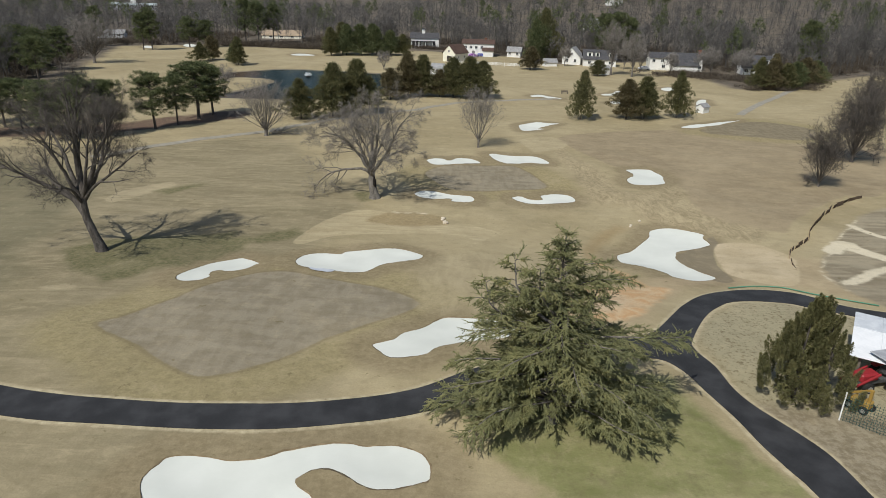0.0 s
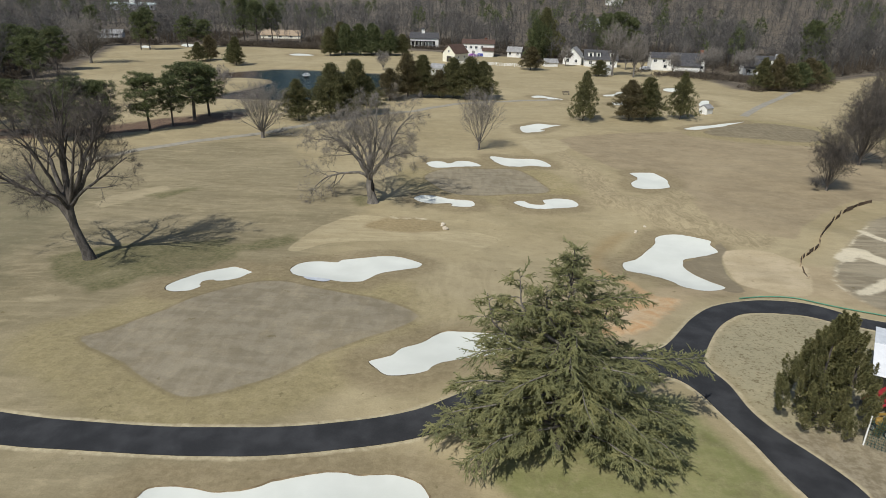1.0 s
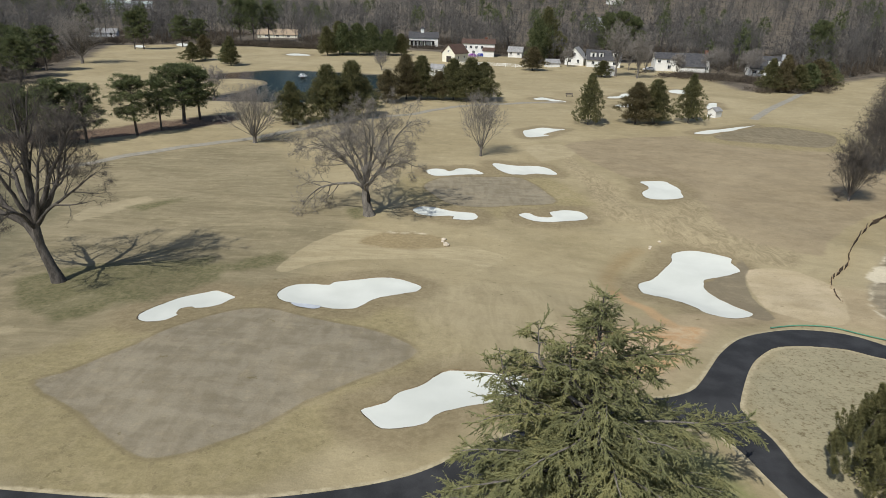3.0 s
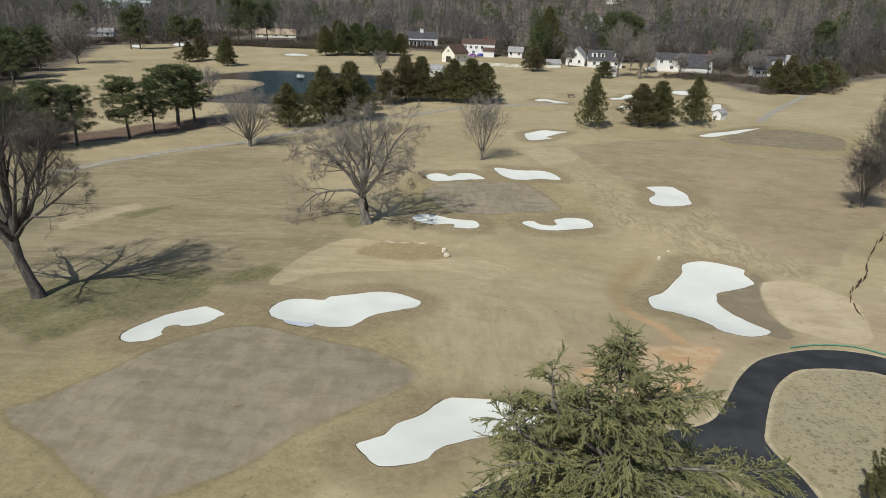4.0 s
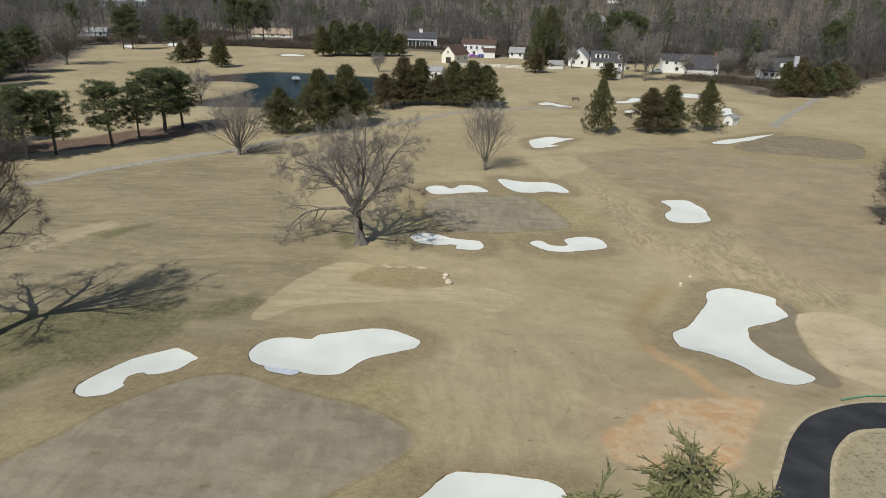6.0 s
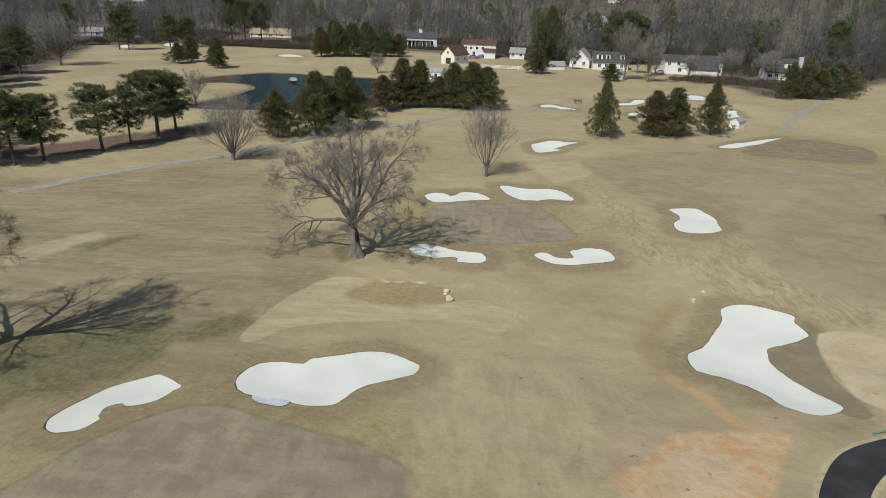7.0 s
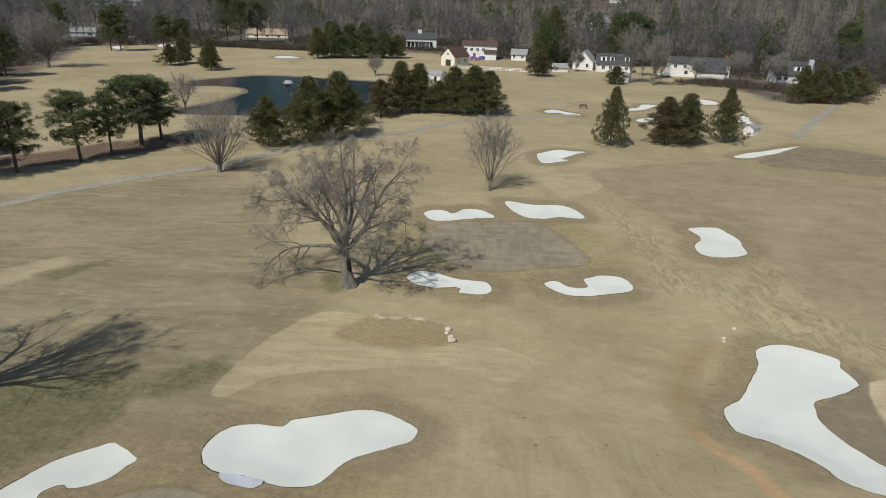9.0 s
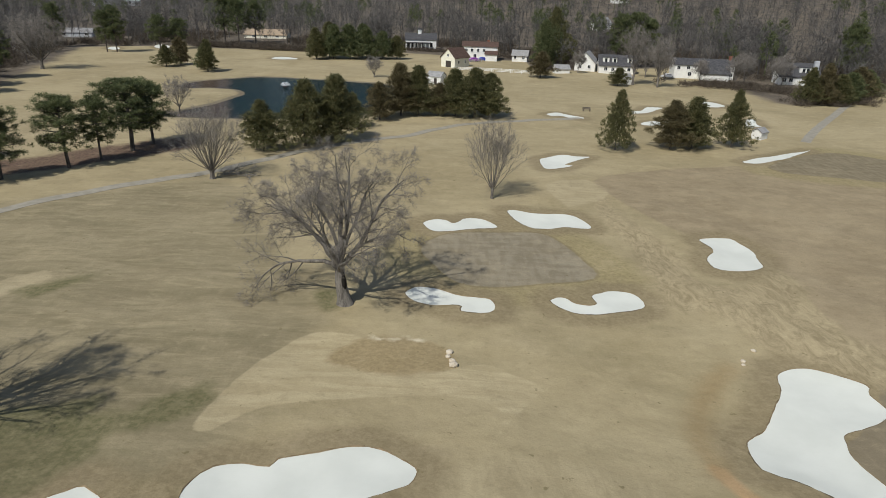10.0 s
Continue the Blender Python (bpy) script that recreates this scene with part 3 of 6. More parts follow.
def forest_mask(x, y):
    """Positive where the bare woods stand, in metres from their edge (roughly)."""
    left = np.minimum(-118 - 0.35 * np.clip(y - 190, 0, 130) + 40 * smooth01((y - 300) / 30) - x, y - 165)
    back = y - np.where(x < -45, 335, np.where(x < 30, 318, 285)) + 12 * np.sin(x * 0.05)
    right = np.minimum(x - 92 - 0.0 * y, y - (208 + 0.85 * np.clip(x - 96, 0, 60)) - 0.25 * np.clip(x - 156, 0, 900))
    return np.maximum(np.maximum(left, back), right)


def build_ground():
    rng = np.random.default_rng(3)
    near, mid = (-48, 66, 18, 112), (-170, 170, 0, 330)
    g = np.concatenate((grid(*near, 0.55, rng), grid(*mid, 3.0, rng, near), grid(-2600, 2600, -900, 3600, 45.0, rng, mid)))
    rings = bunker_lines + [pond_line]
    for line in rings:
        g = g[~inside(g, line)]
        g = g[reach(g, line, True, 3.0) > 0.3]
    pts, edges = [g], []
    n = len(g)
    for line in rings:
        k = len(line)
        edges += [(n + i, n + (i + 1) % k) for i in range(k)]
        pts.append(line)
        n += k
    pts = np.concatenate(pts)
    v, _, f, _, _, _ = delaunay([Vector(p) for p in pts], edges, [], 0, 1e-5)
    v = np.array([tuple(p) for p in v])
    f = np.array([t for t in f if len(t) == 3])
    mid_pts = v[f].mean(1)
    keep = np.ones(len(f), bool)
    for line in rings:
        keep &= ~inside(mid_pts, line)
    f = f[keep]
    to_bunker = np.full(len(v), 8.0)
    for line in bunker_lines:
        to_bunker = np.minimum(to_bunker, reach(v, line))
    to_pond = reach(v, pond_line, True, 8.0)
    paved = np.maximum(signed(v, west_band), signed(v, loop_band))
    lift = 0.05 * smooth01(1 - to_bunker / 4.0) * (0.6 + 0.4 * np.sin(v[:, 0] * 0.7))
    z = hill(v[:, 0], v[:, 1]) + lift * smooth01((-paved - 0.3) / 2.0) - 0.6 * smooth01(1 - to_pond / 6.0)
    me = build_mesh("ground", np.column_stack((v, z)), f, ground_material(), smooth=True)
    ob = tagged(new("ground", me), "dormant tan golf turf with greens, straw and bare soil", "ground", kind="structure")

    def zone(name, values):
        a = me.attributes.new(name, 'FLOAT', 'POINT')
        a.data.foreach_set("value", np.asarray(values, np.float32))

    def shape(text, step=1.0):
        return signed(v, rounded(spots(text), step))

    greens = np.max([shape(s) for s in GREENS], 0)
    zone("green", greens)
    zone("far_green", shape(GREENS[2]))
    zone("green_rim", greens + 0.3)
    zone("collar", greens + 4.2)
    zone("meadow", shape(MEADOW, 2.0))
    zone("vignetted_turf", shape(VIGNETTED_TURF, 2.0))
    zone("fairway", shape(FAIRWAY, 2.0))
    zone("bunker_rim", 2.0 - to_bunker)
    zone("straw", shape(STRAW))
    zone("mound", shape(MOUND))
    zone("pale_soil", shape(PALE_SOIL))
    zone("bare_soil", shape("8,45 10,41.5 14,41.5 19,49 24,52.5 30,52.5 36,49 42,50 38,60 33,62 29,58 26.5,54.5 22,54.5 18,53.5 12,53 8.5,50"))
    zone("clay_run", 0.5 - reach(v, rounded(spots(CLAY_RUN), 0.7, False), False))
    zone("orange", shape(CLAY_PATCH))
    zone("pale_core", shape(CLAY_CORE))
    zone("dark_turf", shape(DARK_TURF))
    zone("brushed", shape(BRUSHED))
    zone("track", shape(TRACK))
    zone("pale_patch", np.max([shape(t) for t in PALE_PATCH], 0))
    zone("damp", 0.7 - reach(v, rounded(spots(DAMP_RUN), 1.0, False), False))
    zone("wash", shape(WASH))
    zone("rill", np.max([w - reach(v, rounded(spots(t), 0.7, False), False) for t, w in RILLS + [(c, 0.18) for c in CHIPS]], 0))
    zone("litter", shape(ISLAND))
    zone("lawn", shape(LAWN))
    zone("straw_litter", shape("17.8,32.0 19.5,28.2 22,23 27,22 29,29 23.5,31.5"))
    zone("moss", np.max([shape(s) for s in GREEN_SPOTS], 0))
    zone("shaded_pine_bed", shape(SHADED_PINE_BED))
    zone("west_turf", shape("-75,38 -37,44 -39,56 -42,68 -48,84 -80,92", 2.0))
    zone("shoulder", paved + 0.27)
    zone("bank", 1.6 - to_pond)
    zone("forest", np.clip(forest_mask(v[:, 0], v[:, 1]) + 6, -8, 8))
    return ob


ground = build_ground()


# ---- paths, sand, water ----
asphalt, nt, b = material("asphalt", 0.85)
f1, f2 = noise_tex(nt, 0.6, 5), noise_tex(nt, 45.0, 3, 0.7)
col = blend(nt, remap(nt, f1, 0.35, 0.7), (0.024, 0.025, 0.027), (0.046, 0.047, 0.050))
col = blend(nt, calc(nt, 'MULTIPLY', remap(nt, f2, 0.5, 0.75), 0.35), col, (0.11, 0.11, 0.115))
nt.links.new(col, b.inputs["Base Color"])
bump(nt, b, f2, 0.3, 0.01)

sand, nt, b = material("white_sand", 0.95)
f1, f2 = noise_tex(nt, 0.35, 4), noise_tex(nt, 6.0, 4, 0.6, stretch=(0.5, 2, 1), turn=20)
col = blend(nt, remap(nt, f1, 0.3, 0.7), (0.620, 0.637, 0.582), (0.678, 0.694, 0.638))
col = blend(nt, calc(nt, 'MULTIPLY', remap(nt, f2, 0.55, 0.8), 0.10), col, (0.50, 0.51, 0.47))
nt.links.new(col, b.inputs["Base Color"])
bump(nt, b, f2, 0.15, 0.015)
turf_edge = plain("turf_edge", (0.14, 0.105, 0.06), (0.28, 0.215, 0.13), 2.0, 0.95, relief=0.03)


def slab(name, line, thick, mat, label, step=1.0):
    """A paved sheet with a low edge that follows the land."""
    top = lambda p, d: hill(p[:, 0], p[:, 1]) + thick - 0.012 * (d < 0.05)
    v, f = tri_sheet(line, step, top)
    n = len(v)
    k = len(line)
    low = np.column_stack((line, hill(line[:, 0], line[:, 1]) - 0.25))
    edge_top = np.column_stack((line, hill(line[:, 0], line[:, 1]) + thick - 0.012))
    i = np.arange(k)
    j = (i + 1) % k
    side = np.concatenate((np.stack((n + i, n + j, n + k + j), 1), np.stack((n + i, n + k + j, n + k + i), 1)))
    ob = new(name, build_mesh(name, np.concatenate((v, edge_top, low)), np.concatenate((f, side)), mat))
    return tagged(ob, label, "path", kind="structure")


slab("cart_path", west_band, 0.05, asphalt, "fresh black asphalt cart path across tan turf")
slab("cart_path", loop_band, 0.056, asphalt, "fresh black asphalt cart path curving round a lawn")


gravel = plain("worn_gravel", (0.26, 0.24, 0.195), (0.345, 0.32, 0.265), 0.9, 0.95, relief=0.02)
slab("gravel_path", far_band, 0.05, gravel, "pale worn gravel cart path past the pines", 2.0)
slab("gravel_path", right_band, 0.05, gravel, "grey worn gravel path to the far houses", 2.0)


def bunker(line, seed):
    mid = line.mean(0)
    ob = thing("sand_bunker", "bunker of clean white sand sunk into brown turf", "bunker", (mid[0], mid[1], land(*mid)), group="bunkers on the course")
    deep = 0.12

    def height(p, d):
        rip = np.array([noise.noise(Vector((q[0] * 0.5, q[1] * 0.5, seed))) for q in p])
        return hill(p[:, 0], p[:, 1]) - land(*mid) + 0.0 - deep * smooth01(d / 1.8) + 0.02 * rip * smooth01(d / 1.0)

    v, f = tri_sheet(line, 0.6 if seed < 8 else 1.2, height)
    v[:, :2] -= mid
    part("sand", (v, f), sand, ob, smooth=True)
    k = len(line)
    i = np.arange(k)
    j = (i + 1) % k
    base = hill(line[:, 0], line[:, 1]) - land(*mid)
    crest = 0.05 * (0.6 + 0.4 * np.sin(line[:, 0] * 0.7))
    rag = np.array([0.05 * noise.noise(Vector((q[0] * 3, q[1] * 3, 5.0))) for q in line])
    t = np.roll(line, -1, 0) - np.roll(line, 1, 0)
    t /= np.linalg.norm(t, axis=1)[:, None]
    out = np.stack((t[:, 1], -t[:, 0]), 1)
    if np.sum(line[:, 0] * np.roll(line[:, 1], -1) - np.roll(line[:, 0], -1) * line[:, 1]) < 0:
        out = -out
    low = np.column_stack((line - mid, base - 0.3))
    lip = np.column_stack((line - mid - out * 0.01, base + crest + 0.01 + rag * 0.6))
    back = np.column_stack((line - mid + out * 0.22, base + crest - 0.03))
    q = np.concatenate([np.concatenate((np.stack((a + i, a + j, c + j), 1), np.stack((a + i, c + j, c + i), 1))) for a, c in ((0, k), (k, 2 * k))])
    part("turf_lip", (np.concatenate((low, lip, back)), q), turf_edge, ob, "ragged brown turf edge")
    return ob


for i, line in enumerate(bunker_lines):
    bunker(line, i)

tarp_blue = plain("tarp_grey_blue", (0.46, 0.49, 0.53), (0.60, 0.63, 0.66), 1.5, 0.5)
tarp_line = rounded(spots("-11.6,53.2 -10.4,53.1 -9.2,52.8 -9.5,52.2 -10.5,52.3 -11.2,52.6"), 0.3)
tv, tf = tri_sheet(tarp_line, 0.4, lambda p, d: hill(p[:, 0], p[:, 1]) + 0.09 + 0.02 * np.sin(p[:, 0] * 5) * np.sin(p[:, 1] * 6))
tv = np.concatenate((tv, tv - (0, 0, 0.35)))
tagged(new("ground_sheet", build_mesh("ground_sheet", tv, np.concatenate((tf, tf[:, ::-1] + len(tv) // 2)), tarp_blue)), "pale grey-blue liner sheet lying at the bunker edge", "sheet")

water, nt, b = material("pond_water", 0.18)
b.inputs["IOR"].default_value = 1.10
where = nt.nodes.new("ShaderNodeNewGeometry")
west = nt.nodes.new("ShaderNodeVectorMath")
west.operation = 'DOT_PRODUCT'
west.inputs[1].default_value = (-0.952, -0.307, 0)
nt.links.new(where.outputs["Position"], west.inputs[0])
# brown takes over from the dark tone towards the west arm
brown_arm = remap(nt, calc(nt, 'ADD', west.outputs["Value"], calc(nt, 'MULTIPLY', noise_tex(nt, 0.2, 4), 4.0)), -6.20, -2.60)
deep = blend(nt, remap(nt, noise_tex(nt, 0.05, 3), 0.4, 0.65), (0.002, 0.013, 0.015), (0.004, 0.017, 0.018))
nt.links.new(blend(nt, brown_arm, deep, (0.080, 0.060, 0.048)), b.inputs["Base Color"])
bump(nt, b, noise_tex(nt, 1.2, 4, 0.6, stretch=(0.6, 1.5, 1)), 0.35, 0.25)
pv, pf = tri_sheet(pond_line, 8.0, lambda p, d: np.full(len(p), -0.55))
tagged(new("pond", build_mesh("pond", pv, pf, water)), "dark blue rippled pond among dormant turf", "pond", kind="structure")


# ---- plants ----
bark_grey = barky("bark_grey", (0.075, 0.068, 0.060), (0.235, 0.215, 0.190))
bark_dark = barky("bark_dark", (0.047, 0.042, 0.037), (0.140, 0.124, 0.110))
twig_brown = plain("twig_brown", (0.165, 0.150, 0.133), (0.265, 0.243, 0.218), 0.8, 0.9)
cedar_green = leafy("cedar_needles", (0.196, 0.206, 0.108), (0.308, 0.314, 0.150), (0.425, 0.400, 0.188), 1.1, 0.35, 0.38)
juniper_green = leafy("juniper_foliage", (0.056, 0.062, 0.028), (0.140, 0.138, 0.062), (0.240, 0.215, 0.100))
juniper_brown = leafy("winter_juniper_foliage", (0.064, 0.055, 0.030), (0.152, 0.128, 0.066), (0.245, 0.205, 0.110))
pine_green = leafy("pine_needles", (0.058, 0.076, 0.036), (0.135, 0.158, 0.072), (0.235, 0.245, 0.115))
shrub_green = leafy("screen_shrub_foliage", (0.090, 0.092, 0.040), (0.178, 0.172, 0.076), (0.262, 0.242, 0.110), 1.6, 0.25)
wood_haze = leafy("bare_wood_twigs", (0.070, 0.066, 0.063), (0.138, 0.130, 0.123), (0.26, 0.246, 0.230), 0.16)
brush_brown = leafy("dry_brush", (0.06, 0.048, 0.037), (0.13, 0.106, 0.08), (0.19, 0.16, 0.12))


def unit(v):
    return v / np.maximum(np.linalg.norm(v, axis=-1, keepdims=True), 1e-9)


def blades(base, way, length, width, rng, level=0.0):
    """Flat tapered sprays: one triangle each; level: how far they lie flat instead of rolling at random."""
    n = len(base)
    side = unit(np.cross(way, rng.normal(size=(n, 3)) * (1 - level) + np.array([0, 0, 1.0]) * level * 1.6))
    tip = base + way * np.reshape(length, (-1, 1))
    off = side * np.reshape(width, (-1, 1)) / 2
    v = np.empty((n * 3, 3))
    v[0::3], v[1::3], v[2::3] = base - off, base + off, tip
    return v, np.arange(n * 3).reshape(-1, 3)


def spikes(base, tip, r):
    """Three-sided tapered twigs."""
    n = len(base)
    w = unit(tip - base)
    a = unit(np.cross(w, np.where(np.abs(w[:, 2:]) > 0.9, [[1.0, 0, 0]], [[0, 0, 1.0]])))
    c = np.cross(w, a)
    r = np.reshape(np.broadcast_to(r, (n,)), (-1, 1))
    v = np.empty((n * 4, 3))
    for k in range(3):
        v[k::4] = base + r * (a * math.cos(k * 2.094) + c * math.sin(k * 2.094))
    v[3::4] = tip
    o = np.arange(n)[:, None] * 4
    return v, np.concatenate((o + [0, 1, 3], o + [1, 2, 3], o + [2, 0, 3]))


def tube(pts, radii, k=6):
    """A tapered limb along a line of points."""
    pts, radii = np.asarray(pts, float), np.asarray(radii, float)
    t = unit(np.gradient(pts, axis=0))
    ref = np.array([0.31, 0.87, 0.12])
    a = unit(np.cross(t, ref))
    c = np.cross(t, a)
    ang = np.arange(k) * 2 * math.pi / k
    v = (pts[:, None] + radii[:, None, None] * (a[:, None] * np.cos(ang)[None, :, None] + c[:, None] * np.sin(ang)[None, :, None])).reshape(-1, 3)
    i, j = np.meshgrid(np.arange(len(pts) - 1), np.arange(k), indexing="ij")
    p, q, s, u = i * k + j, i * k + (j + 1) % k, (i + 1) * k + (j + 1) % k, (i + 1) * k + j
    f = np.concatenate((np.stack((p, q, s), -1).reshape(-1, 3), np.stack((p, s, u), -1).reshape(-1, 3)))
    return v, f


def merged(pieces):
    vs, fs, n = [], [], 0
    for v, f in pieces:
        vs.append(v)
        fs.append(f + n)
        n += len(v)
    return np.concatenate(vs), np.concatenate(fs)


def bent(p, d, length, rng, n=6, wild=0.25, lift=0.1):
    """A crooked line that starts at p along d and turns slowly upwards (lift) or down."""
    pts = [np.array(p, float)]
    d = unit(np.array(d, float))
    for _ in range(n):
        d = unit(d + rng.normal(size=3) * wild + np.array([0, 0, lift]))
        pts.append(pts[-1] + d * length / n)
    return np.array(pts)


def along(pts, s):
    x = s * (len(pts) - 1)
    i = min(int(x), len(pts) - 2)
    return pts[i] + (pts[i + 1] - pts[i]) * (x - i), unit(pts[i + 1] - pts[i])


def limb_line(p, az, el0, el1, length, rng, n=12, sway=10.0):
    """A limb that leaves p at one elevation and ends at another, with a slow sway."""
    pts = [np.array(p, float)]
    a, e = az, 0.0
    for k in range(n):
        a += rng.normal() * sway
        e += rng.normal() * sway * 0.8
        el = el0 + (el1 - el0) * (k / (n - 1)) + e
        d = np.array([math.cos(radians(el)) * math.sin(radians(a)), math.cos(radians(el)) * math.cos(radians(a)), math.sin(radians(el))])
        pts.append(pts[-1] + d * length / n)
    return np.array(pts)


def branch_out(line, r0, rng, wood, fine, level, plan):
    """A limb and all that grows from it. plan: branches a limb, how far they turn off, lift, twigs and their length."""
    length = float(np.linalg.norm(np.diff(line, axis=0), axis=1).sum())
    s = np.linspace(0, 1, len(line))
    radii = r0 * (1 - 0.86 * s ** 0.85)
    wood.append(tube(line, np.maximum(radii, 0.006), (8, 5, 4, 3)[level]))
    counts, turn, lift = plan["counts"], plan["turn"], plan["lift"]
    if level == len(counts):
        n = plan["twigs"]
        for k in range(n):
            q, t = along(line, min(0.999, 0.1 + 0.9 * (k + rng.random()) / n))
            w = unit(t * 0.75 + rng.normal(size=3) * 0.55 + np.array([0, 0, lift * 1.5]))
            fine.append((q, q + w * plan["reach"] * rng.uniform(0.5, 1.2)))
        return
    n = counts[level]
    spin = rng.uniform(0, 6.28)
    for k in range(n):
        at = plan["bare"] + (0.995 - plan["bare"]) * (k + rng.uniform(0.1, 0.9)) / n
        q, t = along(line, at)
        side = unit(np.cross(t, (0.3, 0.2, 1.0)))
        other = np.cross(t, side)
        spin += 2.4 + rng.normal() * 0.4
        off = radians(turn * rng.uniform(0.65, 1.3))
        w = unit(t * math.cos(off) + (side * math.cos(spin) + other * math.sin(spin)) * math.sin(off))
        here = r0 * (1 - 0.86 * at ** 0.85)
        sub = bent(q, w, length * rng.uniform(0.30, 0.56) * (1.30 - 0.72 * at), rng, (5, 3, 2)[level], (0.16, 0.2, 0.22)[level], lift)
        branch_out(sub, max(here * rng.uniform(0.5, 0.72), 0.008), rng, wood, fine, level + 1, plan)


PLAN = dict(counts=(9, 6, 4), turn=44, lift=0.06, twigs=6, reach=0.55, bare=0.30)


def limbs_under(ob, lines, radii, rng, plan, twig, bark=None):
    for line, r in zip(lines, radii):
        wood, fine = [], []
        branch_out(line, r, rng, wood, fine, 0, plan)
        limb = part("limb", merged(wood), bark or bark_grey, ob, smooth=True)
        base, tip = np.array([q[0] for q in fine]), np.array([q[1] for q in fine])
        part("twig_growth", spikes(base, tip, twig), bark or twig_brown, limb)["kind"] = "stuff"


def trunk_part(ob, tp, trunk_r, top=0.58, bark=None):
    line = np.array([along(np.array(tp, float), s)[0] for s in np.linspace(0, 1, 11)])
    rad = trunk_r * (1 - (1 - top) * np.linspace(0, 1, 11))
    rad[0] *= 1.5
    rad[1] *= 1.15
    line[0, 2] -= 0.4
    return part("trunk", tube(line, rad, 12), bark or bark_grey, ob, smooth=True)


def old_tree(label, place, trunk_pts, trunk_r, limbs, seed, twig=0.009, bark=None, **more):
    """A leafless tree of long limbs: share of the trunk, azimuth, first and last elevation, length, radius."""
    rng = np.random.default_rng(seed)
    ob = thing("bare_tree", label, "bare tree", (place[0], place[1], land(*place)))
    tp = np.array(trunk_pts, float)
    trunk_part(ob, tp, trunk_r, bark=bark)
    lines = [limb_line(along(tp, min(s, 0.999))[0], az, e0, e1, L, rng) for s, az, e0, e1, L, r in limbs]
    limbs_under(ob, lines, [l[5] for l in limbs], rng, dict(PLAN, **more), twig, bark)
    return ob


def fan_tree(label, place, height, width, fork, stems_n, seed, trunk_r, hug=0.5, low=0.45, r=0.05, twig=0.008, plan=None, sway=0.05, bark=None):
    """A leafless tree whose stems rise from a low fork and open to an oval crown."""
    rng = np.random.default_rng(seed)
    ob = thing("bare_tree", label, "bare tree", (place[0], place[1], land(*place)))
    trunk_part(ob, [(0, 0, 0), (0, 0, fork * 0.5), (0.03, 0, fork)], trunk_r, 0.8, bark)
    lines, radii = [], []
    for i in range(stems_n):
        f = math.sqrt((i + 0.5) / stems_n)
        az = i * 2.39996 + rng.uniform(-0.25, 0.25)
        f *= rng.uniform(0.88, 1.06)
        side = np.array([math.sin(az), math.cos(az), 0.0]) * width / 2 * f
        tip = side + [0, 0, fork + (height - fork) * (low + (1 - low) * math.sqrt(max(0.0, 1 - f * f * 0.96))) * rng.uniform(0.92, 1.02)]
        start = np.array([0, 0, fork * rng.uniform(0.55, 1.0)])
        ctrl = start + side * hug + [0, 0, (tip[2] - start[2]) * 0.42]
        s = np.linspace(0, 1, 9)[:, None]
        line = start * (1 - s) ** 2 + ctrl * 2 * s * (1 - s) + tip * s * s
        lines.append(line + rng.normal(size=line.shape) * sway * s)
        radii.append(r * rng.uniform(0.75, 1.2))
    limbs_under(ob, lines, radii, rng, dict(PLAN, **(plan or {})), twig, bark)
    return ob


old_tree("tall bare tree with a forked leaning trunk on tan turf", (-31.9, 56.6), [(0, 0, 0), (-0.5, 0, 1.6), (-0.95, 0, 3.2), (-1.0, 0, 4.6), (-0.9, 0, 5.6)], 0.44,
         [(0.55, -88, 52, -2, 10.0, 0.33), (0.66, -70, 58, 28, 10.0, 0.27), (0.98, -78, 60, 34, 9.5, 0.27), (1.0, -40, 70, 58, 9.6, 0.27), (1.0, 5, 82, 78, 9.6, 0.29), (1.0, 75, 66, 58, 9.2, 0.29), (0.95, 60, 54, 50, 8.0, 0.23),
          (0.9, 130, 58, 50, 8.2, 0.22), (0.9, -140, 60, 44, 8.6, 0.23), (0.75, 175, 46, 35, 7.0, 0.18), (0.8, 20, 50, 48, 8.0, 0.21), (0.85, 96, 42, 38, 7.6, 0.19), (0.9, 48, 44, 42, 8.4, 0.19)], 11, bark=bark_dark, turn=36, counts=(9, 6, 5), reach=0.8, lift=0.05, twigs=5, twig=0.007, bare=0.34)
split_tree = old_tree("spreading bare tree with long low limbs and fine twigs", (-8.7, 78.8), [(0, 0, 0), (-0.2, 0, 1.0), (-0.4, 0, 2.2), (-0.35, 0.1, 3.6)], 0.60,
         [(0.85, -92, 42, -38, 9.6, 0.21), (0.9, -80, 58, 6, 9.4, 0.22), (1.0, -62, 62, 30, 8.8, 0.21), (1.0, -25, 76, 62, 8.4, 0.20), (1.0, 10, 84, 80, 9.2, 0.26), (1.0, 62, 76, 70, 8.8, 0.23), (0.95, 84, 52, 46, 9.6, 0.26),
          (0.9, 100, 56, -16, 7.2, 0.17), (0.8, 165, 34, 16, 7.0, 0.16), (0.95, -150, 60, 50, 7.6, 0.18), (1.0, 25, 62, 50, 8.4, 0.20), (0.9, -35, 52, 30, 8.0, 0.17), (0.9, 138, 62, 50, 5.6, 0.17)],
         23, counts=(9, 7, 6), turn=46, lift=0.0, twigs=6, reach=0.62, twig=0.007, bare=0.30)
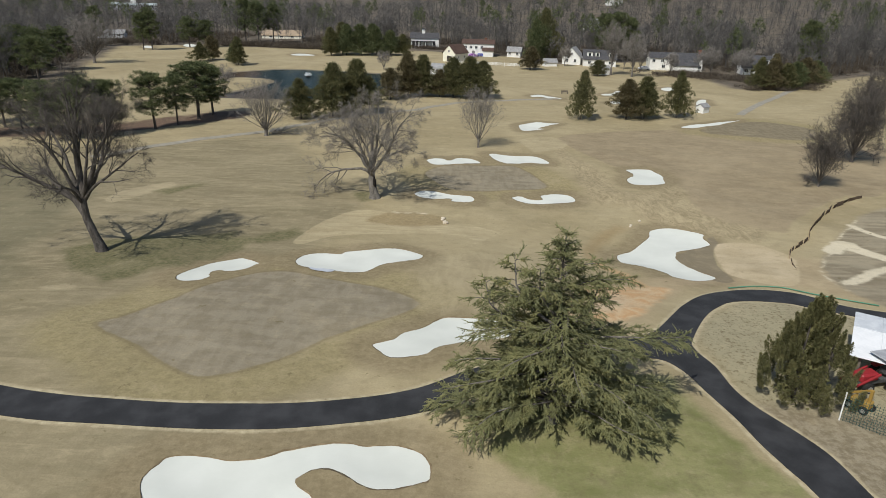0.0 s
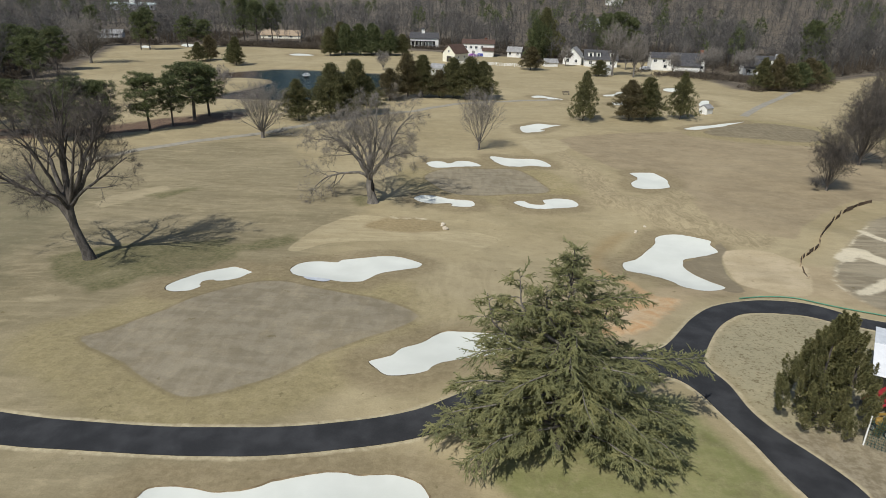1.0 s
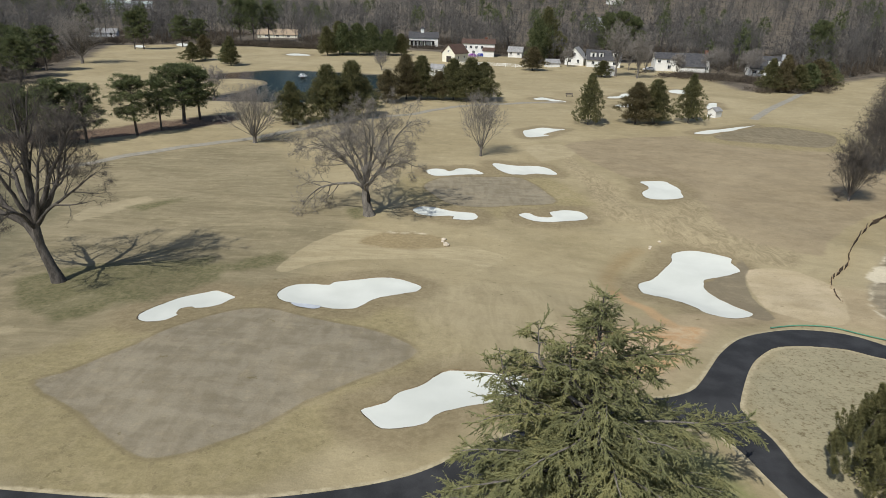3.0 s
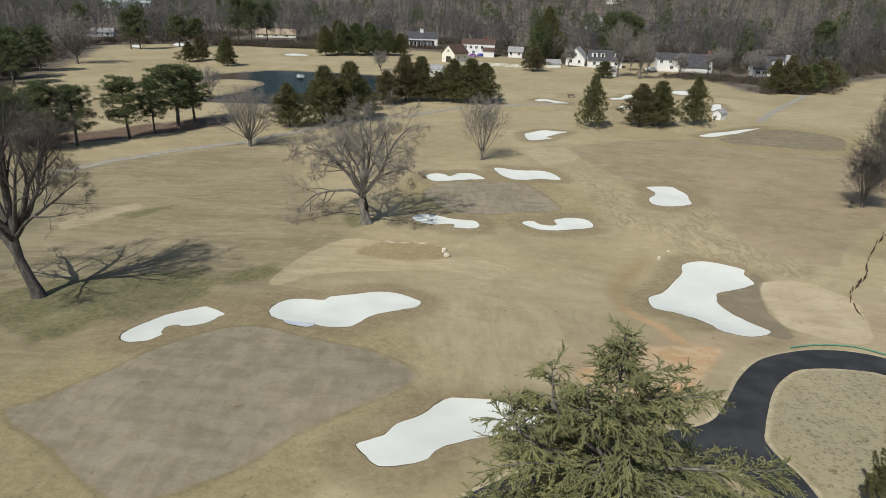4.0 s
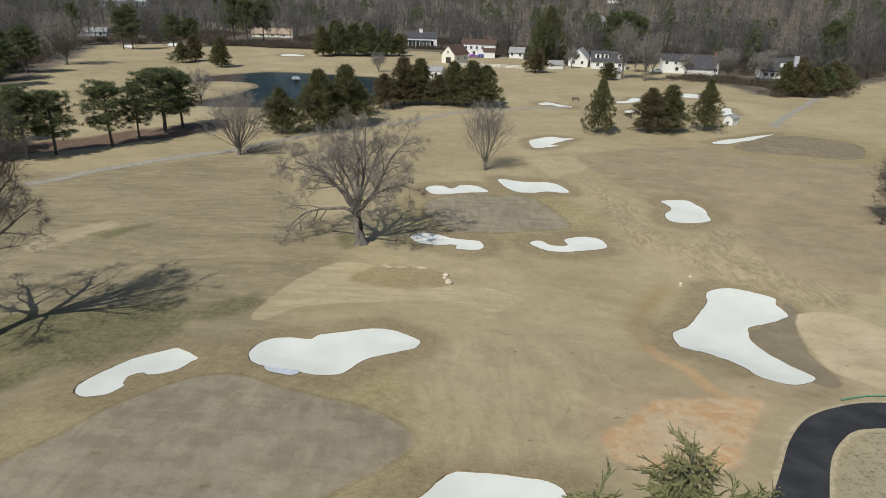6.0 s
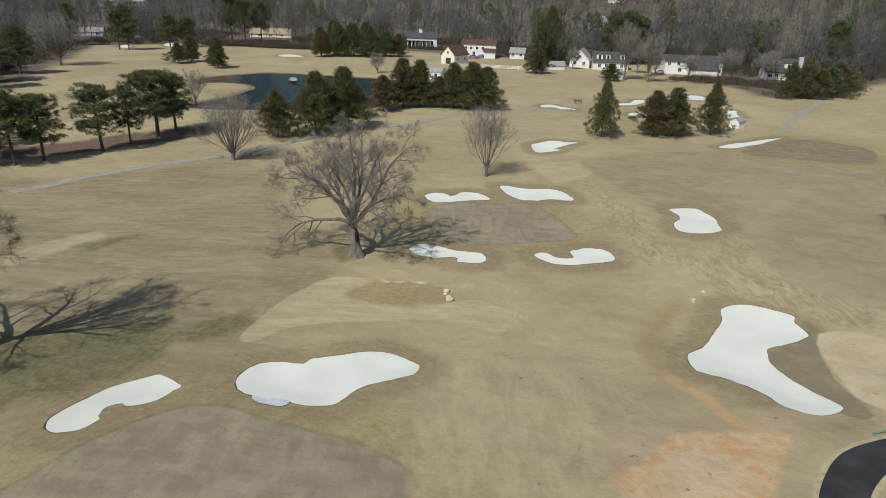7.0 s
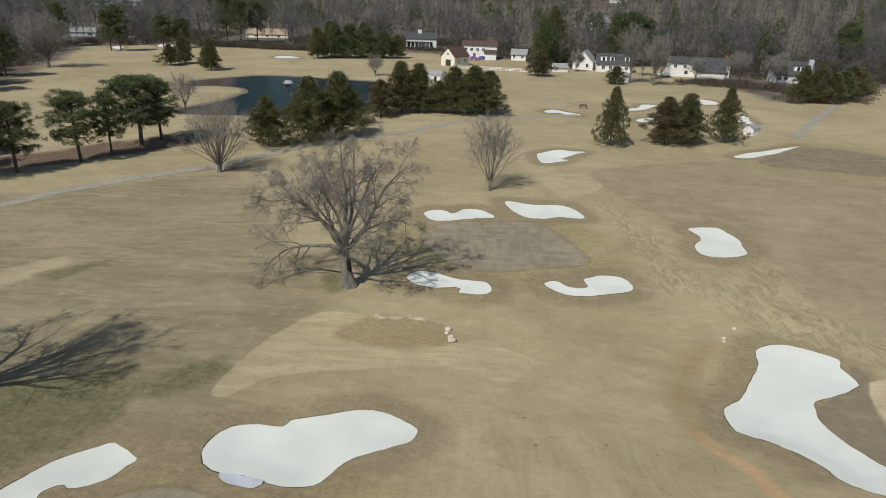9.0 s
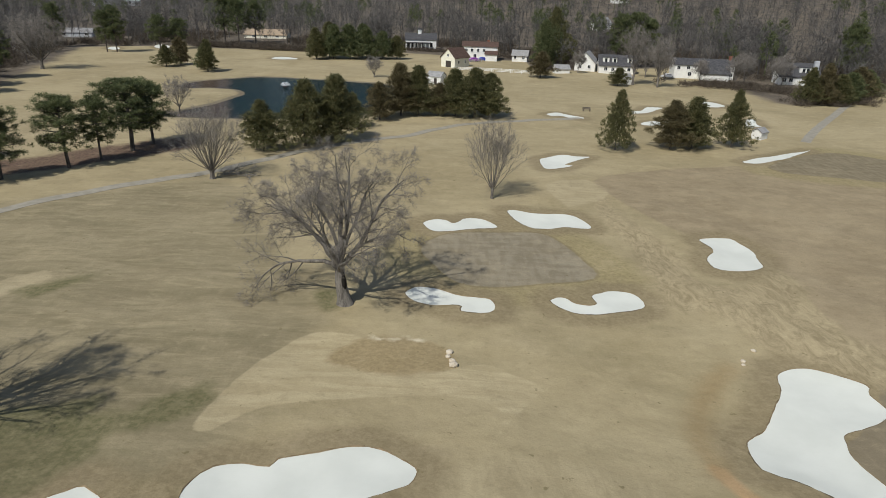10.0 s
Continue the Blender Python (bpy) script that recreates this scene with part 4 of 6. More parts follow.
# near-black lump on the bark; its colour paints the shade of a hollow
part("hollow_shade", tube(np.array([(0.10, -0.40, 1.5), (0.06, -0.50, 1.9), (0.0, -0.46, 2.5), (-0.04, -0.34, 3.0)]), [0.03, 0.22, 0.20, 0.03], 8), plain("hollow_shade_black", (0.008, 0.007, 0.006), (0.02, 0.017, 0.014), 3, 0.95), split_tree, "near-black lump painted as the shade inside a trunk hollow")

UPRIGHT = dict(counts=(8, 6), turn=27, lift=0.05, twigs=6, reach=0.55, bare=0.28)
fan_tree("upright oval bare tree of many straight stems", (5.4, 110.0), 9.2, 6.6, 1.5, 22, 31, 0.20, 0.72, 0.5, 0.05, plan=UPRIGHT)
fan_tree("wide fan-shaped bare tree dividing close to the ground", (-32.7, 115.6), 8.9, 9.6, 1.3, 30, 37, 0.36, 0.62, 0.42, 0.075, plan=dict(UPRIGHT, turn=27, reach=0.6))
fan_tree("small pale bare tree on the pond bank", (-57.6, 167.0), 6.4, 6.4, 0.9, 16, 41, 0.16, 0.6, 0.35, 0.05, plan=dict(UPRIGHT, turn=34), twig=0.014)
fan_tree("small bare tree standing on the far turf", (-23.8, 232.9), 5.6, 5.2, 1.0, 14, 43, 0.16, 0.55, 0.4, 0.05, plan=dict(UPRIGHT, turn=34), twig=0.016)
fan_tree("slim dark bare tree with a brushy foot beside the wash", (53.2, 90.2), 8.6, 4.4, 0.8, 30, 47, 0.16, 0.75, 0.06, 0.05, bark=bark_dark, plan=dict(UPRIGHT, turn=42, counts=(8, 6), twigs=7, reach=0.7), twig=0.012)
fan_tree("dark bare tree with a hazy round crown beside the wash", (67.4, 106.8), 11.8, 7.4, 1.6, 44, 53, 0.26, 0.7, 0.08, 0.07, bark=bark_dark, plan=dict(UPRIGHT, turn=42, counts=(9, 7), twigs=7, reach=0.8), twig=0.012)
fan_tree("hazy bare tree far beyond the wash", (91.5, 142.0), 11.4, 8.0, 2.0, 34, 57, 0.26, 0.7, 0.1, 0.07, bark=bark_dark, plan=dict(UPRIGHT, turn=38, reach=0.9), twig=0.014)
fan_tree("large round-crowned bare tree at the edge of the woods", (-123.5, 228.8), 14.5, 15.0, 3.5, 30, 59, 0.5, 0.6, 0.3, 0.16, plan=dict(UPRIGHT, turn=38, reach=1.1), twig=0.022)
fan_tree("tall pale bare tree between houses", (55.7, 233.6), 15.5, 8.0, 5.0, 18, 61, 0.34, 0.65, 0.5, 0.12, plan=dict(UPRIGHT, turn=32, reach=1.0), twig=0.022)
fan_tree("tall pale bare tree between houses", (61.8, 228.7), 13.0, 6.6, 4.2, 16, 67, 0.28, 0.65, 0.5, 0.10, plan=dict(UPRIGHT, turn=32, reach=0.9), twig=0.022)
for k, (x, y, h) in enumerate(((79.5, 243.0, 6.5), (90.0, 240.5, 8.5), (94.0, 243.5, 9.0), (101.0, 238.0, 8.0), (105.5, 242.0, 8.5), (44.0, 262.0, 6.5), (65.5, 255.0, 9.5), (70.0, 249.0, 8.0))):
    fan_tree("slender grey bare tree in front of houses", (x, y), h, h * 0.65, h * 0.25, 12, 71 + k, 0.15, 0.6, 0.35, 0.06, plan=dict(UPRIGHT, turn=36, reach=0.9), twig=0.022)


def brush_pile(place, long, wide, high, n, seed, label):
    """Cut branches heaped on the ground."""
    rng = np.random.default_rng(seed)
    ob = thing("brush_pile", label, "brush pile", (place[0], place[1], land(*place)), 18)
    for k in range(n):
        p = np.array([rng.uniform(-0.5, 0.45) * long, rng.normal() * wide * 0.22, 0.08 + rng.random() * high * 0.5])
        line = bent(p, (1.0 + rng.normal() * 0.5, rng.normal() * 0.7, rng.uniform(-0.05, 0.25)), rng.uniform(1.2, 3.0), rng, 5, 0.18, 0.02)
        line[:, 2] = np.maximum(line[:, 2], 0.04)
        wood, fine = [], []
        branch_out(line, rng.uniform(0.03, 0.07), rng, wood, fine, 0, dict(PLAN, counts=(5,), twigs=4, reach=0.5, turn=40))
        part("branch", merged(wood + [spikes(np.array([q[0] for q in fine]), np.array([q[1] for q in fine]), 0.014)]), dead_wood, ob)
    return ob


dead_wood = barky("dead_wood", (0.16, 0.145, 0.125), (0.42, 0.39, 0.34))
brush_pile((-29.9, 118.0), 5.5, 2.6, 0.9, 26, 91, "heap of pale cut branches lying beside a fan-shaped tree")


def foxtails(base, tip, rng, per=9):
    """Hanging branchlets: a thin stem with a brush of short needles round it."""
    way = unit(tip - base)
    idx = np.repeat(np.arange(len(base)), per)
    f = rng.random(len(idx))
    at = base[idx] + (tip - base)[idx] * f[:, None]
    ring = unit(np.cross(way[idx], rng.normal(size=(len(idx), 3))))
    grow = unit(way[idx] * 0.85 + ring * rng.uniform(0.35, 0.75, (len(idx), 1)))
    needles = blades(at, grow, rng.uniform(0.09, 0.15, len(idx)) * (1.1 - 0.45 * f), rng.uniform(0.030, 0.045, len(idx)), rng, 0.5)
    return merged([spikes(base, tip + way * 0.05, 0.026), needles])


def deodar(place, height, seed):
    """A cedar with tiers of drooping boughs, side leaders and sprays of hanging branchlets."""
    rng = np.random.default_rng(seed)
    ob = thing("cedar_tree", "broad grey-green cedar with drooping feathery boughs on grass", "cedar tree", (place[0], place[1], land(*place)))

    def stem(points, r0):
        line = rounded_line(points)
        part("trunk" if r0 > 0.2 else "side_leader", tube(line, r0 * (1 - np.linspace(0, 1, len(line))) ** 1.1 + 0.012, 10 if r0 > 0.2 else 6), bark_dark if r0 > 0.2 else bark_grey, ob, smooth=True)
        return line

    def rounded_line(points):
        p = np.array(points, float)
        s = np.linspace(0, 1, 14)
        return np.array([along(p, k)[0] for k in s])

    def grow_bough(start, az, L, rise, droop, thin=1.0):
        out = np.array([math.sin(az), math.cos(az), 0.0])
        tang = np.array([out[1], -out[0], 0.0])
        s = np.linspace(0, 1, 9)
        wave = 0.06 * L * np.sin(s * 5 + rng.uniform(0, 6))
        line = start + np.outer(L * s, out) + np.outer(wave, tang)
        line[:, 2] += L * (rise * s - droop * s ** 2.2) + 0.02 * rng.normal(size=9)
        line[:, 2] = np.maximum(line[:, 2], 0.25)
        bough = part("bough", tube(line, (0.014 + 0.011 * L) * (1 - 0.85 * s) + 0.006, 5), bark_grey, ob)
        axes = []
        m = max(5, int(L / 0.26))
        for j in range(m):
            at = 0.10 + 0.90 * (j + rng.random()) / m
            q, t = along(line, min(at, 0.999))
            sgn = 1 if j % 2 else -1
            span = (0.36 * L * (1.04 - at) ** 0.75 + 0.18) * rng.uniform(0.5, 1.25)
            w = unit(t * 0.9 + tang * sgn * rng.uniform(0.4, 1.0) + np.array([0, 0, rng.uniform(-0.14, 0.16)]))
            e = q + w * span - np.array([0, 0, 0.10 * span ** 1.5])
            axes.append((q, e))
            for n in range(int(span / 0.30)):
                p = q + (e - q) * (n + rng.random()) * 0.30 / span
                sw = unit(w * 0.9 + tang * sgn * rng.uniform(-0.8, 0.9) + np.array([0, 0, rng.uniform(-0.35, 0.12)]))
                axes.append((p, p + sw * rng.uniform(0.35, 0.85)))
        axes.append((line[-3], line[-1]))
        a, c = np.array([x[0] for x in axes]), np.array([x[1] for x in axes])
        per = np.maximum((np.linalg.norm(c - a, axis=1) * 12 * thin).astype(int), 3)
        idx = np.repeat(np.arange(len(a)), per)
        f = rng.random(len(idx)) ** 0.85
        base = a[idx] + (c - a)[idx] * f[:, None]
        w = unit(unit(c - a)[idx] * 0.85 + rng.normal(size=(len(idx), 3)) * [0.34, 0.34, 0.20] + np.array([0, 0, -1.0]) * rng.uniform(-0.12, 0.40, (len(idx), 1)))
        tip = base + w * rng.uniform(0.22, 0.50, (len(idx), 1))
        base, tip = np.concatenate((base, a)), np.concatenate((tip, c))
        part("foliage", foxtails(base, tip, rng), cedar_green, bough)["kind"] = "stuff"

    lean = lambda z: np.array([0.05 * math.sin(z * 0.6), 0.10 * z, z])
    stem([lean(z) for z in (-0.4, 2, 4, 6, 8, height)], 0.36)
    count = 98
    for i in range(count):
        u = ((i + 0.5) / count) ** 1.05
        z = 0.75 + u * (height - 1.25)
        az = i * 2.39996 + rng.uniform(-0.5, 0.5)
        L = (7.2 * (1 - u) ** 0.86 + 0.35) * rng.uniform(0.60, 1.14)
        east, north = math.sin(az), math.cos(az)
        L *= 1 + 0.25 * max(0.0, -east) * math.exp(-((u - 0.62) / 0.2) ** 2)
        L *= 1 - 0.20 * abs(north)
        if u < 0.36 and north < -0.35 and -0.42 < east < 0.34:
            L *= 0.12 if u < 0.22 else 0.42
        if u < 0.3:
            L = min(L * 1.06, 5.9 if north < -0.5 else 6.7)
        if 0.3 < u < 0.62:
            L *= 1.08
        if east > 0.3 and 0.15 < u < 0.62:
            L *= 0.84
        if u > 0.5:
            L *= rng.uniform(0.55, 1.15) * (1 - 0.42 * float(smooth01((u - 0.52) / 0.16)))
        rise = 0.18 + 0.58 * u + rng.normal() * 0.09
        grow_bough(lean(z), az, L, rise, 0.26 + 0.22 * u, 1.0 - 0.3 * u)
    grow_bough(lean(4.2), 1.45, 6.9, 0.26, 0.16)
    grow_bough(lean(7.4), 1.60, 3.4, 0.50, 0.22)
    grow_bough(lean(8.2), 1.30, 2.4, 0.62, 0.30)
    for dx, dy, top, foot in ((-2.55, 0.2, 9.5, 5.4), (-4.0, 0.3, 8.2, 4.6), (-1.3, -0.5, 9.0, 6.0), (1.9, 0.3, 8.3, 5.2)):
        f0 = lean(foot)
        line = stem([f0, f0 + [dx * 0.5, dy * 0.5, (top - foot) * 0.22], f0 + [dx * 0.92, dy, (top - foot) * 0.55], [dx, f0[1] + dy, top]], 0.11)
        for k in range(13):
            at = 0.38 + 0.60 * k / 12
            p, _ = along(line, at)
            grow_bough(p, k * 2.4 + rng.uniform(-0.4, 0.4), 1.45 * (1.05 - at) ** 0.8 * rng.uniform(0.7, 1.3) + 0.25, 0.42, 0.32, 0.9)
    for k in range(10):
        p = lean(height - 1.7 + 1.65 * k / 9)
        grow_bough(p, k * 2.4, 0.95 - 0.065 * k, 0.60, 0.25, 0.8)
    return ob


deodar((6.75, 30.0), 10.5, 101)


def screen_shrub(place, height, width, seed):
    """A dense upright evergreen: flame-shaped plumes of foliage with dark gaps between them."""
    rng = np.random.default_rng(seed)
    ob = thing("evergreen_shrub", "dense dark olive evergreen with upright plumes beside the path", "evergreen shrub", (place[0], place[1], land(*place)))
    for i in range(5):
        x, y = rng.normal(size=2) * 0.4
        part("trunk", tube(np.array([(x, y, -0.3), (x * 1.4, y * 1.4, height * 0.4), (x * 1.2, y * 1.2, height * 0.8)]), [0.13, 0.09, 0.03], 6), bark_dark, ob)
    n = 5000
    u, az = rng.random(n), rng.uniform(0, 6.283, n)
    r = width / 2 * 0.55 * (1 - u) ** 0.8 * rng.random(n) ** 0.4
    core = np.column_stack((np.sin(az) * r, np.cos(az) * r, 0.1 + u * height * 0.9))
    pieces = [blades(core, unit(rng.normal(size=(n, 3)) + [0, 0, 0.8]), rng.uniform(0.15, 0.3, n), rng.uniform(0.08, 0.14, n), rng)]
    for i in range(165):
        u = ((i + 0.5) / 165) ** 0.95
        z = 0.10 + u * height * 0.88
        az = i * 2.39996 + rng.uniform(-0.35, 0.35)
        prof = (1 - u) ** 0.78 * (0.86 + 0.14 * smooth01(u / 0.1))
        r = width / 2 * prof * (1 + 0.12 * math.sin(az * 3 + 1.0)) * rng.uniform(0.82, 1.02)
        c = np.array([math.sin(az) * r, math.cos(az) * r, z])
        up = unit(np.array([math.sin(az) * 0.22, math.cos(az) * 0.22, 1.0]) + rng.normal(size=3) * 0.10)
        tall, fat = rng.uniform(1.0, 1.7) * (1 - 0.45 * u), rng.uniform(0.20, 0.31) * (1 - 0.25 * u)
        n = 420
        s = rng.random(n)
        ring = unit(np.cross(up, rng.normal(size=(n, 3))))
        side = fat * np.minimum(1, 2.6 * s + 0.35) * (1 - s) ** 0.6 * np.sqrt(rng.random(n))
        base = c + np.outer(s * tall, up) + ring * side[:, None]
        w = unit(up * 0.8 + ring * 0.8 + rng.normal(size=(n, 3)) * 0.3)
        pieces.append(blades(base, w, rng.uniform(0.08, 0.15, n), rng.uniform(0.03, 0.05, n), rng))
    part("crown", merged(pieces), shrub_green, ob)
    return ob


screen_shrub((21.75, 33.1), 6.5, 5.7, 202)


def juniper_meshes(seed, mat, slim=0.34, clumps=430, oval=False):
    """Trunk and crown of a conical red cedar, one metre wide sprays scaled to a ten metre tree."""
    rng = np.random.default_rng(seed)
    trunk = tube(np.array([(0, 0, -0.4), (0.05, 0, 2), (0, 0.05, 6), (0, 0, 9.2)]), [0.24, 0.19, 0.1, 0.02], 7)
    pieces = []
    lean = rng.normal(size=2) * 0.2
    lobes = rng.uniform(0, 6.28, 4)
    for i in range(clumps):
        u = rng.random() ** 0.95
        z = 0.9 + 8.6 * u
        az = rng.uniform(0, 6.283)
        lump = 1 + 0.22 * math.sin(az * 2 + lobes[0] + u * 5) + 0.16 * math.sin(az * 3 + lobes[1] - u * 9) + 0.12 * math.sin(u * 22 + lobes[2])
        R = 10 * slim * (1 - u) ** 0.88 * (0.80 + 0.28 * smooth01(u / 0.14)) * lump + 0.12
        if oval:
            R = 10 * slim * (1 - u) ** 0.62 * (0.62 + 0.38 * smooth01(u / 0.2)) * lump * 0.92 + 0.1
        r = R * rng.uniform(0.25, 1.28) ** 0.55
        c = np.array([math.sin(az) * r + lean[0] * u, math.cos(az) * r + lean[1] * u, z])
        outw = unit(np.array([math.sin(az), math.cos(az), 0.55 + u]))
        n = 34
        base = c + rng.normal(size=(n, 3)) * [0.28, 0.28, 0.15]
        w = unit(outw * [1, 1, 0.7] + rng.normal(size=(n, 3)) * 0.5)
        pieces.append(blades(base, w, rng.uniform(0.22, 0.60, n), rng.uniform(0.08, 0.15, n), rng, 0.4))
    n = 900
    hh = rng.uniform(0.08, 0.9, n)
    ca, cr = rng.uniform(0, 6.283, n), 10 * slim * 0.55 * (1 - hh) ** 0.8 * rng.random(n) ** 0.5
    heart = np.column_stack((np.sin(ca) * cr, np.cos(ca) * cr, 0.8 + 8.6 * hh))
    pieces.append(blades(heart, unit(rng.normal(size=(n, 3))), rng.uniform(0.5, 0.9, n), rng.uniform(0.3, 0.5, n), rng))
    n = 60
    zz = rng.uniform(1.6, 9.0, n)
    aa = rng.uniform(0, 6.283, n)
    rr = 10 * slim * 0.75 * (1 - zz / 9.8) ** 0.8
    twig = spikes(np.column_stack((0 * zz, 0 * zz, zz)), np.column_stack((np.sin(aa) * rr, np.cos(aa) * rr, zz + rr * 0.3)), 0.04)
    pieces.append(twig)
    return build_mesh("trunk", *trunk, bark_dark), build_mesh("crown", *merged(pieces), mat)


def planted(name, meshes, label, category, place, size, turn, group="", wide=1.0):
    ob = thing(name, label, category, (place[0], place[1], land(*place)), turn, group)
    ob.scale = (size * wide, size * wide, size)
    for n, me in zip(("trunk", "crown"), meshes):
        p = new(n, me)
        p.parent = ob
    return ob


junipers = [juniper_meshes(300 + i, juniper_green, s, oval=i > 1) for i, s in enumerate((0.50, 0.58, 0.36, 0.42))]
brown_junipers = [juniper_meshes(320 + i, juniper_brown, s, oval=True) for i, s in enumerate((0.46, 0.42))]
round_evergreens = [juniper_meshes(340 + i, pine_green, s, oval=True) for i, s in enumerate((0.46, 0.42))]
JUNIPERS = [(-30.1, 132.1, 8.3, 0, 0.98), (-24.5, 137.0, 11.2, 1, 0.98), (-20.0, 141.2, 11.5, 3, 0.98), (-18.9, 154.2, 6.6, 0, 0.98), (-14.7, 162.8, 7.6, 5, 1.08),
            (-10.7, 168.1, 10.9, 5, 0.98), (-7.1, 169.2, 10.3, 2, 1.03), (-2.7, 169.5, 7.0, 5, 0.98), (0.8, 170.1, 10.1, 0, 1.08), (5.0, 168.9, 10.5, 1, 1.08), (8.2, 170.5, 9.4, 3, 0.98),
            (28.5, 140.6, 10.5, 1, 0.52), (39.0, 143.6, 8.6, 4, 1.05), (43.0, 144.2, 9.1, 2, 1.10), (51.0, 146.5, 10.4, 0, 0.62)]
for k, (x, y, h, kind, wide) in enumerate(JUNIPERS):
    meshes = (junipers + brown_junipers)[kind]
    label = "bronzed conical red cedar casting a dark pool of shade" if kind > 3 else "dark green conical red cedar on tan turf"
    planted("red_cedar", meshes, label, "cedar tree", (x, y), h / 9.9, k * 77, "red cedars on the course", wide)


def pine_meshes(seed):
    """A pine with a bare lower trunk and clumped rounded crown, ten metres tall."""
    rng = np.random.default_rng(seed)
    pts = np.array([(0, 0, -0.4), (0.1, 0, 2.5), (0.15, 0.1, 5.5), (0.05, 0.15, 8), (0, 0.1, 9.4)])
    wood = [tube(pts, [0.22, 0.18, 0.14, 0.08, 0.03], 8)]
    tufts = []
    for i in range(64):
        u = (i + rng.random()) / 64
        z = 2.9 + 6.4 * u
        az = i * 2.39996 + rng.uniform(-0.4, 0.4)
        R = 3.1 * math.sin(math.pi * (0.30 + 0.62 * u)) ** 0.8 * rng.uniform(0.55, 1.08)
        p0, _ = along(pts, min(0.98, (z - 0.3 + 0.4) / 9.8))
        d = (math.sin(az), math.cos(az), -0.12 + 0.5 * u)
        line = bent(p0, d, R, rng, 4, 0.12, 0.05)
        wood.append(tube(line, 0.06 * (1 - 0.8 * np.linspace(0, 1, 5)) + 0.01, 4))
        for s in (1.0, 0.92, 0.8, 0.66, 0.5):
            q, _ = along(line, s)
            c = q + rng.normal(size=3) * [0.38, 0.38, 0.26]
            n = 78
            w = unit(rng.normal(size=(n, 3)) * [1, 1, 0.8] + [0, 0, 0.3])
            base = c + w * rng.uniform(0, 0.42, (n, 1)) * [1, 1, 0.8]
            tufts.append(blades(base, w, rng.uniform(0.18, 0.36, n), rng.uniform(0.045, 0.085, n), rng, 0.35))
    return build_mesh("trunk", *merged(wood), bark_dark), build_mesh("crown", *merged(tufts), pine_green)


pines = [pine_meshes(400 + i) for i in range(3)]
PINES = [(-59.4, 111.9, 9.6, 0), (-61.6, 108.6, 10.2, 1), (-54.1, 118.6, 10.3, 2), (-51.7, 122.9, 9.3, 1), (-50.4, 130.0, 11.2, 0), (-49.2, 135.0, 10.2, 2), (-66.5, 106.5, 9.0, 2),
         (-74.8, 112.1, 9.3, 0), (-80.5, 116.0, 8.2, 1), (-86.0, 119.0, 9.0, 2), (-71.0, 120.0, 7.6, 1), (-69.5, 110.5, 9.4, 0), (-78.5, 108.5, 9.8, 2), (-91.0, 113.0, 9.5, 1), (-97.0, 122.0, 10.0, 0), (-132.8, 286.6, 15.2, 0), (-129.5, 287.8, 16.6, 1), (62.5, 284.0, 19.0, 1), (69.4, 287.3, 20.0, 0), (75.5, 290.0, 18.0, 2), (137.0, 262.0, 19.0, 2), (143.0, 268.0, 16.0, 0), (-100.0, 345.0, 20.0, 0), (-108.0, 350.0, 22.0, 2), (-94.0, 352.0, 19.0, 1), (-160.0, 300.0, 17.0, 2), (-120.0, 305.0, 13.0, 1), (-114.0, 310.0, 12.0, 0), (-112.0, 178.0, 12.0, 0), (-118.0, 188.0, 13.0, 1), (-124.0, 182.0, 12.0, 2), (-131.0, 200.0, 13.5, 0), (-122.0, 206.0, 12.5, 1), (-137.0, 190.0, 13.0, 2)]
for k, (x, y, h, kind) in enumerate(PINES):
    planted("pine_tree", pines[kind], "pine with a bare trunk and clumped green crown", "pine tree", (x, y), h / 9.9, k * 101, "pines on the course", (1.45 if h == 11.2 else 0.9 if h == 9.3 else 1.15) if h < 14 else 0.8)

FAR_EVERGREENS = [(-51.4, 282.9, 11.6, 1.02), (-45.3, 284.9, 12.8, 0.98), (-39.1, 286.9, 12.9, 1.02), (-32.8, 288.9, 12.0, 0.98), (-27.0, 291.0, 10.6, 1.07), (-21.6, 292.7, 9.0, 1.07), (-48.0, 292.0, 13.2, 0.98), (-35.6, 296.0, 13.0, 0.98),
                  (-92.4, 244.3, 6.8, 1.15), (-90.2, 250.4, 8.9, 1.02), (-75.4, 234.3, 9.6, 0.94), (-78.5, 240.0, 7.0, 1.07), (28.7, 245.0, 8.2, 1.25), (38.5, 285.0, 21.5, 0.62), (34.5, 282.0, 17.0, 0.7), (50.4, 230.4, 5.4, 1.48),
                  (93.5, 203.0, 9.6, 0.80), (97.0, 202.0, 10.8, 0.80), (102.0, 203.5, 8.0, 1.25), (107.0, 208.0, 8.2, 1.25), (112.5, 214.0, 9.0, 1.15), (118.0, 220.5, 7.6, 1.3), (124.0, 228.0, 7.0, 1.3)]
for k, (x, y, h, wide) in enumerate(FAR_EVERGREENS):
    planted("evergreen_tree", ((junipers[2:] + round_evergreens * 2) if k < 8 else (junipers + brown_junipers + round_evergreens))[(k * 5) % (6 if k < 8 else 8)], "dense dark evergreen tree beyond the fairway", "evergreen tree", (x, y), h / 9.9, k * 53, "far evergreens", wide)


